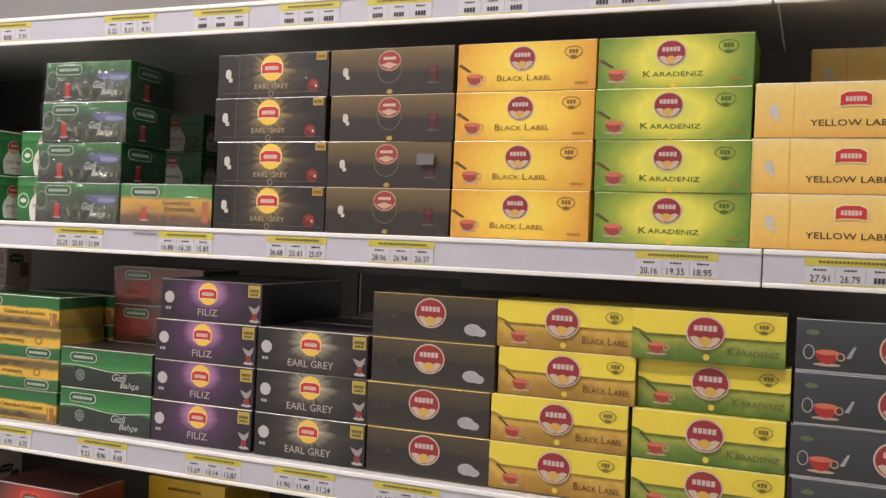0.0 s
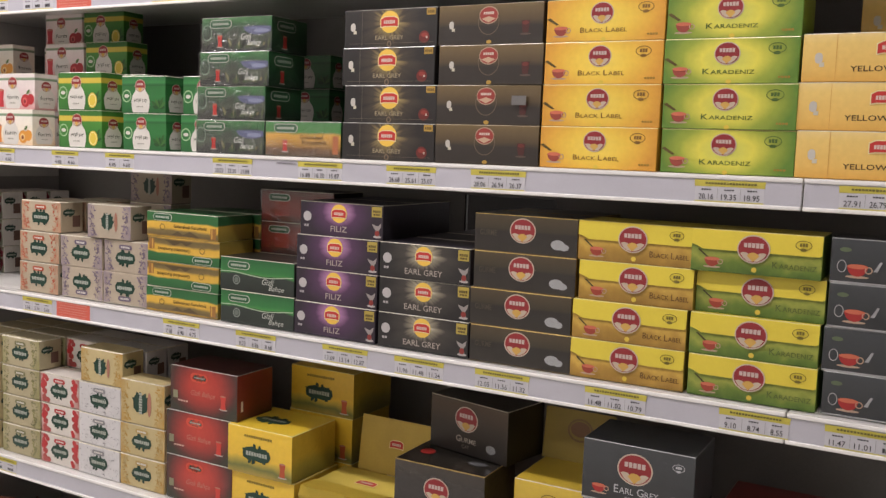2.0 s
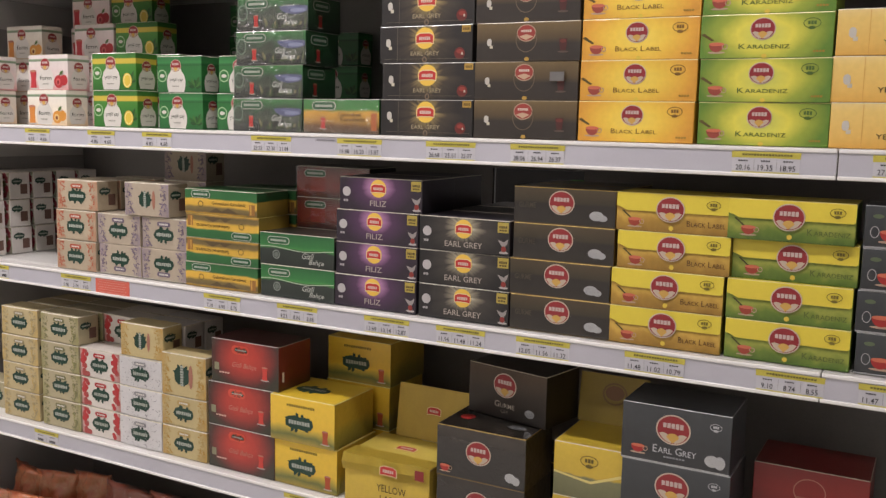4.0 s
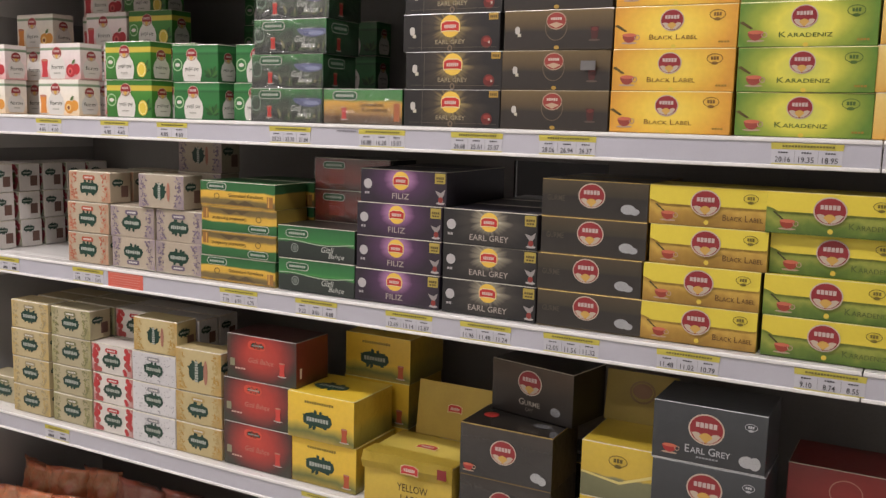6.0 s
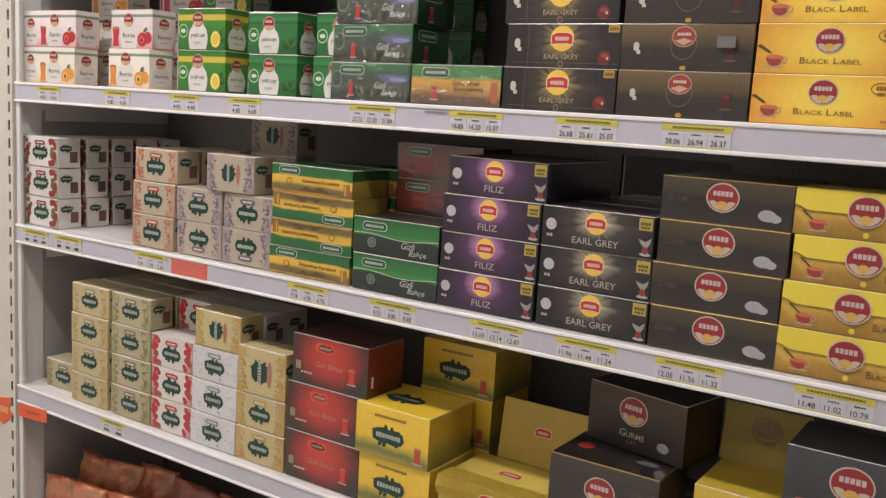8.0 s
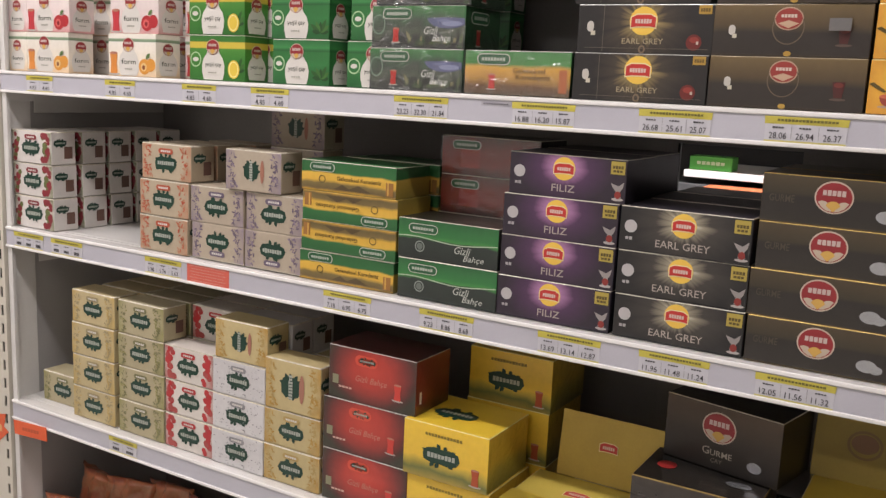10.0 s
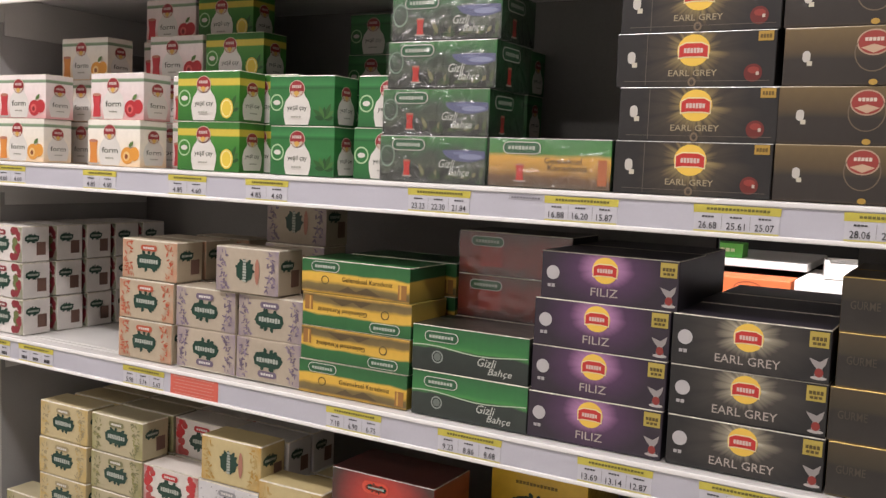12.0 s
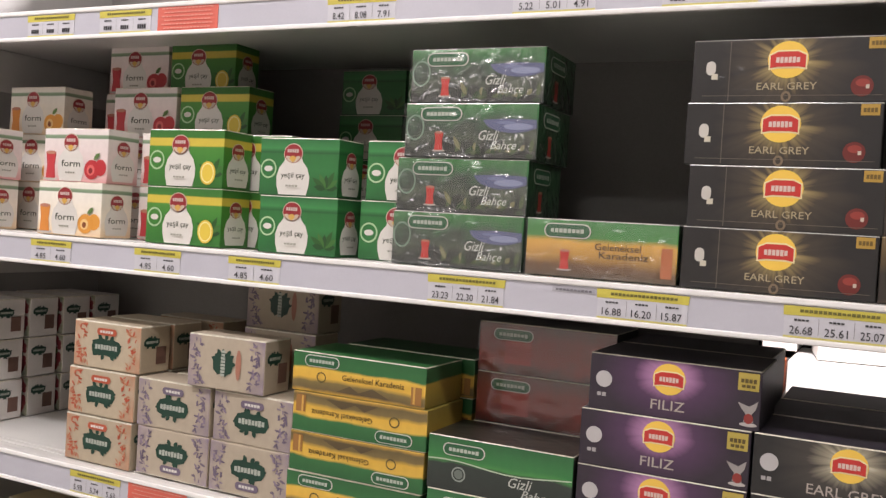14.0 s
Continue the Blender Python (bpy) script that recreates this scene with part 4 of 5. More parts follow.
def slate_box(tall=False):
    w, h = (0.213, 0.117) if tall else (0.217, 0.0745)
    front = printed("print_slate" + ("_tall" if tall else ""), [(0.0, "24282b"), (0.5, "2d3236"), (1.0, "3a3f43")], w, h, "z", wave=0.4, rough=0.28, film=0.5)
    plain = surface("side_slate" + ("_tall" if tall else ""), "4b5054", 0.28, vary=0.25, coat=0.5)

    def draw(P, t, w, h):
        P().rect(-w / 2 + 0.001, 0.0004, w / 2 - 0.001, 0.0035, SILVER, 0).part("edge_band", t, "silver edge")
        if tall:
            round_logo(P, t, -w * 0.02, h * 0.62, h * 0.26)
            P().small_caps("EARL GREY", w * 0.0, h * 0.26, w * 0.40, h * 0.13, ink("b9bcc0"), 1).bars(0, h * 0.14, w * 0.2, h * 0.035, ink("8a8e92"), 1, 7).part("lettering", t, "silver serif lettering")
            cup(P, t, -w * 0.34, h * 0.22, h * 0.11)
            emblem(P, t, w * 0.36, h * 0.78, h * 0.10, ink("b9bcc0"))
            P().oval(w * 0.34, h * 0.20, h * 0.12, h * 0.10, SILVER, 1).oval(w * 0.41, h * 0.19, h * 0.09, h * 0.11, SILVER, 1).part("leaf_picture", t, "silver printed petals")
        else:
            round_logo(P, t, w * 0.13, h * 0.50, h * 0.36)
            cup(P, t, -w * 0.31, h * 0.32, h * 0.20)
            P().ring(-w * 0.42, h * 0.38, h * 0.10, h * 0.14, h * 0.02, SILVER, 1).poly([(-w * 0.20, h * 0.3), (-w * 0.17, h * 0.3), (-w * 0.14, h * 0.52), (-w * 0.155, h * 0.53)], SILVER, 1).oval(-w * 0.40, h * 0.75, h * 0.12, h * 0.05, ink("5a6a4a"), 1).part("pot_picture", t, "printed glass teapot")

    return carton("slate-grey tea carton with silver edges and a red emblem", w, h, 0.15 if tall else 0.12, front, plain, plain, draw, edge="silver")


def slate_tall():
    return slate_box(True)


# 10: the large boxes of the lower shelf
def red_large():
    w, h = 0.214, 0.113
    front = printed("print_red_large", [(0.0, "cc3822"), (0.40, "b82c1b"), (0.66, "80201a"), (0.84, "4a1d14"), (1.0, "2c2a1a")], w, h, "radial", (0.0, 0.62), (0.56, 0.74), wave=0.30, rough=0.36, film=0.5)
    plain = printed("side_red_large", [(0.0, "3c120c"), (0.3, "741a12"), (1.0, "82201a")], w, h, wave=0.3, rough=0.35, film=0.5)

    def draw(P, t, w, h):
        P().pill(-w * 0.06, h * 0.80, w * 0.13, h * 0.10, ink("d8482c"), 1).part("panel", t)
        leaf_logo(P, t, -w * 0.05, h * 0.80, w * 0.11, h * 0.09, 4)
        P().words("Gizli Bahçe", 0, h * 0.45, w * 0.36, h * 0.14, ink("c07a66"), 1, 0.3).part("lettering", t, "pale slanted lettering")
        cup(P, t, w * 0.30, h * 0.36, h * 0.14, ink("d0382a"), glass=True)
        P().bars(-w * 0.30, h * 0.24, w * 0.16, h * 0.04, ink("d8b0a0"), 1, 4).rect(-w * 0.45, h * 0.28, -w * 0.38, h * 0.45, ink("8a8a6a"), 1).part("small_print", t)

    def draw_side(P, t, d, h):
        P().rect(d * 0.1, h * 0.2, d * 0.16, h * 0.42, CLEAR_WHITE, 1).part("small_print", t)

    return carton("red film-wrapped large tea carton with a garden print", w, h, 0.13, front, plain, surface("top_red_large", "4c1410", 0.35, vary=0.15, coat=0.4), draw, draw_side, edge="film")


def yellow_large():
    w, h = 0.190, 0.113
    front = printed("print_yellow_large", [(0.0, "a8902c"), (0.14, "6a7030"), (0.26, "b8a028"), (0.36, "e6bc08"), (1.0, "f0c604")], w, h, "z", wave=0.30, rough=0.36, film=0.25)
    plain = printed("side_yellow_large", [(0.0, "8a8436"), (0.3, "a8982c"), (0.5, "cca818"), (1.0, "d4ae14")], w, h, wave=0.3, rough=0.38, film=0.6)
    top = surface("top_yellow_large", "f2cc06", 0.32, vary=0.1, coat=0.4)

    def draw(P, t, w, h):
        leaf_logo(P, t, -w * 0.04, h * 0.46, w * 0.23, h * 0.24, 6)
        P().bars(-w * 0.02, h * 0.82, w * 0.44, h * 0.06, ink("8a7414"), 1, 12).part("small_print", t)
        cup(P, t, w * 0.36, h * 0.24, h * 0.14, ink("b04a1c"), glass=True)

    def draw_top(P, t, w, d):
        leaf_logo(P, t, -w * 0.1, d * 0.45, w * 0.26, d * 0.2, 8)

    return carton("bright yellow large tea carton with a leaf emblem", w, h, 0.17, front, plain, top, draw, None, draw_top, edge="yellow")


def yellow_plain(emblem_on=True):
    """A plain yellow large carton with a small red banner."""
    w, h = 0.228, 0.118
    front = printed("print_yellow_plain", [(0.0, "c8a82c"), (0.5, "d8b830"), (1.0, "e0c238")], w, h, "z", wave=0.2, rough=0.45)
    top = surface("top_yellow_plain", "d8c04a", 0.45, vary=0.15)

    def draw(P, t, w, h):
        if emblem_on:
            banner_logo(P, t, 0, h * 0.62, h * 0.18, disc=False)

    def draw_top(P, t, w, d):
        banner_logo(P, t, 0, d * 0.55, d * 0.16, disc=False)

    return carton("yellow large tea carton with a red banner", w, h, 0.17, front, surface("side_yellow_plain", "c8a830", 0.45, vary=0.15), top, draw, None, draw_top)


def raised_lid(thing, w, tall, y, z, material, banner, x=0.0):
    """An opened lid that stands up from the back edge of a carton, its corners cut slanting."""
    bm = bmesh.new()
    face = bm.faces.new([bm.verts.new((x, 0, v)) for x, v in ((-w / 2, 0), (w / 2 - 0.022, 0), (w / 2, tall * 0.72), (w / 2 - 0.006, tall), (-w / 2, tall))])
    out = bmesh.ops.extrude_face_region(bm, geom=[face])
    bmesh.ops.translate(bm, vec=(0, 0.0012, 0), verts=[v for v in out["geom"] if isinstance(v, bmesh.types.BMVert)])
    bmesh.ops.recalc_face_normals(bm, faces=bm.faces[:])
    stand = pose(x, y, z, -8)
    bmesh.ops.transform(bm, matrix=stand, verts=bm.verts)
    lid = part("raised_lid", bm, material, thing, "opened yellow lid standing up")
    if banner:
        banner_logo(lambda: Print(stand), lid, -w * 0.02, tall * 0.56, tall * 0.15, disc=False)
    else:
        Print(stand).ring(0, tall * 0.62, tall * 0.26, tall * 0.23, tall * 0.04, ink("8c6c30"), 1).oval(0, tall * 0.64, tall * 0.20, tall * 0.15, ink("8a6030"), 1).part("logo", lid, "round dull emblem")


def yellow_lidded():
    """The yellow carton at the front, with a lifted and torn lid edge hanging over its front."""
    thing = yellow_plain(False)
    tagged(thing, "yellow large tea carton with a torn lid edge")
    w, h = 0.232, 0.118
    bm = bmesh.new()
    rnd = random.Random(4)
    n = 14
    top_row = [bm.verts.new((-w / 2 + w * k / n, -0.003 - 0.004 * math.sin(k * 0.9), h + 0.004)) for k in range(n + 1)]
    mid_row = [bm.verts.new((-w / 2 + w * k / n, -0.008 - 0.004 * math.sin(k * 0.7 + 1), h * 0.86)) for k in range(n + 1)]
    low_row = [bm.verts.new((-w / 2 + w * k / n, -0.006 - 0.003 * math.sin(k), h * (0.70 + 0.04 * math.sin(k * 0.55) + rnd.uniform(-0.012, 0.012)))) for k in range(n + 1)]
    back_row = [bm.verts.new((-w / 2 + w * k / n, 0.05, h + 0.0025)) for k in range(n + 1)]
    for a, b in ((back_row, top_row), (top_row, mid_row), (mid_row, low_row)):
        for k in range(n):
            bm.faces.new((a[k], b[k], b[k + 1], a[k + 1]))
    bmesh.ops.solidify(bm, geom=bm.faces[:], thickness=0.0008)
    part("lid_flap", bm, surface("lid_yellow_torn", "e2c63a", 0.4, vary=0.15), thing, "torn yellow lid edge")
    raised_lid(thing, w - 0.020, 0.132, 0.172, h, surface("raised_lid_yellow", "c4a63a", 0.5, vary=0.15), True, 0.028)
    Print().words("YELLOW", w * 0.06, h * 0.44, w * 0.34, h * 0.15, ink("4a3c10"), 1).words("LABEL", w * 0.06, h * 0.22, w * 0.26, h * 0.15, ink("4a3c10"), 1).part("lettering", thing, "brown lettering")
    lift = lambda: Print(pose(0, -0.0135, 0))  # noqa: E731
    banner_logo(lift, thing, w * 0.06, h * 0.86, h * 0.20, disc=False)
    lift().rect(w * 0.36, h * 0.80, w * 0.46, h * 1.0, ink("8a1c1c"), 1).part("seal", thing, "small dark red seal")
    return thing


def black_large():
    w, h = 0.213, 0.117
    front = printed("print_black_large", [(0.0, "8a6a28"), (0.03, "1d1a17"), (0.6, "26221e"), (0.97, "332b22"), (1.0, "9a7a34")], w, h, "z", wave=0.02, rough=0.25, film=0.55)
    plain = printed("side_black_large", [(0.0, "4a3a1c"), (1.0, "2a2418")], w, h, wave=0.3, rough=0.3, film=0.6)
    top = surface("top_black_large", "231d17", 0.22, vary=0.2, coat=0.6)

    def draw(P, t, w, h):
        round_logo(P, t, -w * 0.02, h * 0.56, h * 0.23)
        P().oval(w * 0.34, h * 0.22, h * 0.11, h * 0.09, SILVER, 1).oval(w * 0.40, h * 0.18, h * 0.08, h * 0.08, SILVER, 1).part("leaf_picture", t, "silver printed petals")
        cup(P, t, -w * 0.40, h * 0.18, h * 0.10)

    def draw_top(P, t, w, d):
        P().oval(w * 0.28, d * 0.4, w * 0.10, d * 0.08, SILVER, 1).oval(-w * 0.32, d * 0.5, w * 0.08, d * 0.12, TEA, 1).part("top_picture", t)

    return carton("glossy black large tea carton with gold edges", w, h, 0.15, front, plain, top, draw, None, draw_top, edge="gold")


def brown_large():
    w, h = 0.213, 0.117
    front = printed("print_brown_large", [(0.0, "1f1a15"), (0.5, "33281c"), (1.0, "54422c")], w, h, "z", wave=0.2, rough=0.38)
    plain = surface("side_brown_large", "1c1712", 0.4, vary=0.2)

    def draw(P, t, w, h):
        round_logo(P, t, -w * 0.02, h * 0.66, h * 0.24)
        P().small_caps("GURME", -w * 0.02, h * 0.28, w * 0.26, h * 0.12, ink("b8b0a0"), 1).words("ÇAY", -w * 0.02, h * 0.14, w * 0.10, h * 0.08, ink("8a8272"), 1).part("lettering", t, "pale serif lettering")
        P().oval(w * 0.30, h * 0.22, h * 0.11, h * 0.08, SILVER, 1).part("leaf_picture", t)

    return carton("dark brown large tea carton with a round emblem", w, h, 0.13, front, plain, plain, draw)


def red_plain():
    w, h = 0.213, 0.117
    front = printed("print_red_plain", [(0.0, "8a1814"), (0.6, "a82018"), (1.0, "8c1a14")], w, h, "z", wave=0.2, rough=0.35, film=0.2)
    plain = surface("side_red_plain", "7c1814", 0.35, vary=0.15)

    def draw(P, t, w, h):
        P().ring(0, h * 0.62, h * 0.26, h * 0.23, h * 0.02, ink("c8806a"), 1).oval(0, h * 0.52, h * 0.2, h * 0.12, ink("b86a54"), 1, 180, 360).part("logo", t, "round outlined emblem")

    return carton("plain red large tea carton with an outlined emblem", w, h, 0.15, front, plain, plain, draw)


def yellow_torn():
    """A yellow carton whose front is torn open along a ragged line over a clear window."""
    w, h = 0.150, 0.117
    front = printed("print_yellow_torn", [(0.0, "6a6a44"), (0.40, "7c7c54"), (0.44, "cfae1e"), (1.0, "d8b820")], w, h, "z", wave=0.25, rough=0.4, film=0.3)

    def draw(P, t, w, h):
        emblem(P, t, w * 0.02, h * 0.72, h * 0.17, ink("6a5a14"))
        P().poly([(-w * 0.5 + 0.001, h * 0.46), (-w * 0.2, h * 0.40), (w * 0.05, h * 0.36), (w * 0.3, h * 0.48), (w * 0.5 - 0.001, h * 0.58), (w * 0.5 - 0.001, h * 0.52), (w * 0.3, h * 0.43), (w * 0.05, h * 0.31), (-w * 0.2, h * 0.36), (-w * 0.5 + 0.001, h * 0.42)], ink("e0cf7a"), 1).part("torn_edge", t, "pale torn cardboard edge")

    thing = carton("yellow large tea carton torn open across its front", w, h, 0.16, front, surface("side_yellow_torn", "c8a81c", 0.4, vary=0.15), surface("top_yellow_torn", "d2b21e", 0.35, vary=0.12, coat=0.3), draw)
    raised_lid(thing, w + 0.012, 0.11, 0.158, h, surface("raised_lid_torn", "a8902e", 0.5, vary=0.15), False)
    return thing


# ---- stacks on the shelves ----
BUILT = {}
JIT = random.Random(11)


def put(key, build, m):
    """Build a carton once and copy it after."""
    if key not in BUILT:
        BUILT[key] = build()
        BUILT[key].matrix_basis = m
        return BUILT[key]
    return copy_thing(BUILT[key], m)


def stack(key, build, x0, x1, z, high, rows, y=1.372, flips=(), shifts=(), turn=0.0, loose=0.0022):
    """Rows of one carton, one on another, between x0 and x1; flips: rows that lie upside down; shifts: per row, to the side and back."""
    made = []
    for n in range(rows):
        dx, dy = shifts[n] if n < len(shifts) else (0, 0)
        x = (x0 + x1) / 2 + dx + JIT.uniform(-loose, loose)
        yy, a = y + dy + JIT.uniform(0, loose * 1.5), turn + JIT.uniform(-0.5, 0.5) * (loose / 0.0022)
        zz = z + 0.0004 + n * (high + 0.0002)
        m = pose(x, yy, zz + high, 0, 180, a) if n in flips else pose(x, yy, zz, 0, 0, a)
        made.append(put(key, build, m))
    return made


Z2, Z3, Z4 = (z + 0.0012 for z in SHELVES[1:])

# upper shelf
stack("dark_rays", long_dark_rays, -0.965, -0.739, Z2, 0.0775, 4, shifts=((0, 0), (0.003, 0), (-0.004, 0.001), (-0.003, 0.002)))
stack("brown", long_brown, -0.736, -0.508, Z2, 0.0775, 4)
stack("orange", long_orange, -0.505, -0.279, Z2, 0.0775, 4)
stack("green", long_green, -0.276, -0.048, Z2, 0.0775, 4)
stack("pale_yellow", long_yellow, -0.048, 0.184, Z2, 0.0785, 3)
stack("pale_yellow", long_yellow, 0.02, 0.265, Z2, 0.0785, 4, y=1.53)
stack("garden", garden_long, -1.384, -1.179, Z2, 0.0775, 4, shifts=((0, 0), (0.002, 0), (0.010, 0), (0.016, 0.002)))
stack("highland", highland_long, -1.176, -0.971, Z2, 0.0775, 1)
stack("peach", peach_box, -2.423, -2.263, Z2, 0.0955, 1)
stack("cherry", cherry_box, -2.422, -2.262, Z2 + 0.0959, 0.0955, 1, y=1.374)
put("peach", peach_box, pose(-2.4995, 1.454, Z2 + 0.0004, 0, 0, -90))
put("cherry", cherry_box, pose(-2.4985, 1.457, Z2 + 0.0963, 0, 0, -90))
stack("peach", peach_box, -2.122, -1.967, Z2, 0.0955, 1)
stack("cherry", cherry_box, -2.124, -1.966, Z2 + 0.0959, 0.0955, 1, y=1.380)
stack("cherry", cherry_box, -1.955, -1.797, Z2, 0.0955, 2, y=1.447)
stack("lemon", lemon_box, -1.866, -1.706, Z2, 0.0955, 2)
stack("mint", mint_box, -1.632, -1.484, Z2, 0.0900, 2)
stack("mint", mint_box, -1.455, -1.307, Z2, 0.0900, 1, y=1.392)
stack("mint", mint_box, -1.449, -1.301, Z2 + 0.0902, 0.0900, 1, y=1.392)
stack("peach", peach_box, -2.371, -2.216, Z2, 0.0955, 3, y=1.500)
stack("cherry", cherry_box, -2.108, -1.950, Z2, 0.0955, 3, y=1.524)
stack("lemon", lemon_box, -1.940, -1.780, Z2, 0.0955, 3, y=1.524)
stack("cherry", cherry_box, -2.206, -2.048, Z2, 0.0955, 4, y=1.600)
stack("lemon", lemon_box, -2.040, -1.880, Z2, 0.0955, 4, y=1.600)
stack("lemon", lemon_box, -1.790, -1.630, Z2, 0.0955, 2, y=1.447)
stack("mint", mint_box, -1.76, -1.612, Z2, 0.0900, 4, y=1.79)
stack("mint", mint_box, -1.605, -1.457, Z2, 0.0900, 4, y=1.79)
stack("mint", mint_box, -1.45, -1.302, Z2, 0.0900, 3, y=1.79)

# middle shelf
stack("berry", herb("berry"), -2.492, -2.345, Z3, 0.083, 3)
for k in range(1, 5):
    stack("berry", herb("berry"), -2.492 + 0.004 * k, -2.345 + 0.004 * k, Z3, 0.083, 3, y=1.376 + 0.083 * k)
stack("rosehip", herb("rosehip"), -2.026, -1.870, Z3, 0.083, 3, shifts=((0, 0), (0, 0), (0.006, 0.001)))
stack("rosehip", herb("rosehip"), -2.02, -1.864, Z3, 0.083, 3, y=1.456)
stack("rosehip", herb("rosehip"), -1.99, -1.834, Z3, 0.083, 3, y=1.55)
stack("lavender", herb("lavender"), -1.863, -1.705, Z3, 0.083, 2, flips=(0,))
stack("lavender", herb("lavender"), -1.700, -1.545, Z3, 0.083, 2, flips=(0,))
put("lavender_up", herb("lavender", True, 0.088, 0.150), pose(-1.674, 1.368, Z3 + 0.1672, 0, 0, 2))
stack("lavender", herb("lavender"), -1.850, -1.695, Z3, 0.083, 2, y=1.450)
stack("lavender", herb("lavender"), -1.690, -1.535, Z3, 0.083, 2, y=1.450)
put("lavender_up", herb("lavender", True, 0.088, 0.150), pose(-1.665, 1.50, Z3 + 0.2555, 0, 0, 0))
put("lavender_up", herb("lavender", True, 0.088, 0.150), pose(-1.668, 1.50, Z3 + 0.1672, 0, 0, 0))
stack("ridge", ridge_box, -1.547, -1.311, Z3, 0.0615, 4, flips=(1, 2), shifts=((-0.002, 0), (0.002, 0.001), (0.002, 0), (-0.002, 0.002)))
stack("ridge", ridge_box, -1.535, -1.299, Z3, 0.0615, 4, y=1.505)
stack("garden_dark", garden_box, -1.305, -1.088, Z3, 0.0775, 2)
stack("garden_red", garden_box_red, -1.293, -1.076, Z3, 0.0775, 4, y=1.498)
stack("purple", purple_box, -1.087, -0.867, Z3, 0.0745, 4, shifts=((0, 0), (0.002, 0), (0.001, 0), (0.010, 0.001)))
stack("charcoal", charcoal_box, -0.861, -0.645, Z3, 0.0745, 3)
stack("charcoal", charcoal_box, -0.866, -0.650, Z3, 0.0745, 3, y=1.52)
stack("charcoal", charcoal_box, -0.862, -0.646, Z3, 0.0745, 3, y=1.67)
stack("purple", purple_box, -1.082, -0.862, Z3, 0.0745, 4, y=1.53)
stack("gold_edge", gold_edge_box, -0.640, -0.423, Z3, 0.0745, 4, y=1.50)
stack("gold_edge", gold_edge_box, -0.642, -0.425, Z3, 0.0745, 4, shifts=((0, 0), (-0.003, 0), (0.003, 0), (0.002, 0)))
stack("flap_orange", flap_orange, -0.421, -0.204, Z3, 0.0745, 4, shifts=((-0.002, 0), (-0.001, 0), (0.003, 0), (0, 0.001)))
stack("flap_green", flap_green, -0.202, 0.014, Z3, 0.0745, 4, shifts=((0.001, 0), (0.002, 0.002), (0.004, 0.012), (-0.003, -0.003)))
stack("slate", slate_box, 0.022, 0.239, Z3, 0.0745, 4)

# lower shelf
stack("olive", herb("olive"), -2.437, -2.282, Z4, 0.083, 1, y=1.40)
stack("straw", herb("straw"), -2.279, -2.124, Z4, 0.083, 4)
stack("olive", herb("olive"), -2.110, -1.955, Z4, 0.083, 4)
stack("redfruit", herb("redfruit"), -1.948, -1.799, Z4, 0.083, 3, shifts=((0, 0), (0, 0.002), (-0.002, 0.004)))
stack("silver", herb("silver"), -1.795, -1.643, Z4, 0.083, 3)
put("camomile_up", herb("camomile", True, 0.092, 0.152), pose(-1.712, 1.376, Z4 + 0.2502, 0, 0, 1))
stack("camomile", herb("camomile"), -1.640, -1.487, Z4, 0.083, 2)
put("camomile_tall", herb("camomile", True, 0.114, 0.150), pose(-1.562, 1.374, Z4 + 0.167, 0, 0, 1))
for k in (1, 2):
    stack("straw", herb("straw"), -2.265, -2.11, Z4, 0.083, 4, y=1.374 + 0.08 * k)
    stack("olive", herb("olive"), -2.104, -1.949, Z4, 0.083, 4, y=1.374 + 0.08 * k)
    stack("redfruit", herb("redfruit"), -1.942, -1.787, Z4, 0.083, 4, y=1.374 + 0.08 * k)
    stack("silver", herb("silver"), -1.785, -1.63, Z4, 0.083, 4, y=1.374 + 0.08 * k)
    stack("camomile", herb("camomile"), -1.628, -1.473, Z4, 0.083, 3, y=1.374 + 0.08 * k)
stack("red_large", red_large, -1.477, -1.263, Z4, 0.113, 3, shifts=((0, 0), (0, 0), (0.012, 0.004)))
stack("yellow_large", yellow_large, -1.268, -1.078, Z4, 0.113, 2, shifts=((0, 0), (-0.002, -0.006)))
stack("yellow_large", yellow_large, -1.235, -1.045, Z4, 0.113, 3, y=1.555)
put("yellow_lidded", yellow_lidded, pose(-0.935, 1.366, Z4 + 0.0004, 0, 0, 0))
stack("black_large", black_large, -0.800, -0.587, Z4, 0.117, 2, shifts=((-0.003, -0.006), (0, -0.012)))
put("brown_large", brown_large, pose(-0.682, 1.462, Z4 + 0.2351, 0, 0, -12))
stack("black_large", black_large, -0.78, -0.567, Z4, 0.117, 1, y=1.56)
stack("yellow_torn", yellow_torn, -0.537, -0.387, Z4, 0.117, 2, y=1.395)
stack("slate_tall", slate_tall, -0.387, -0.174, Z4, 0.117, 3, shifts=((-0.003, 0), (0.002, 0), (0, 0)))
stack("red_plain", red_plain, -0.150, 0.063, Z4, 0.117, 2, y=1.49)

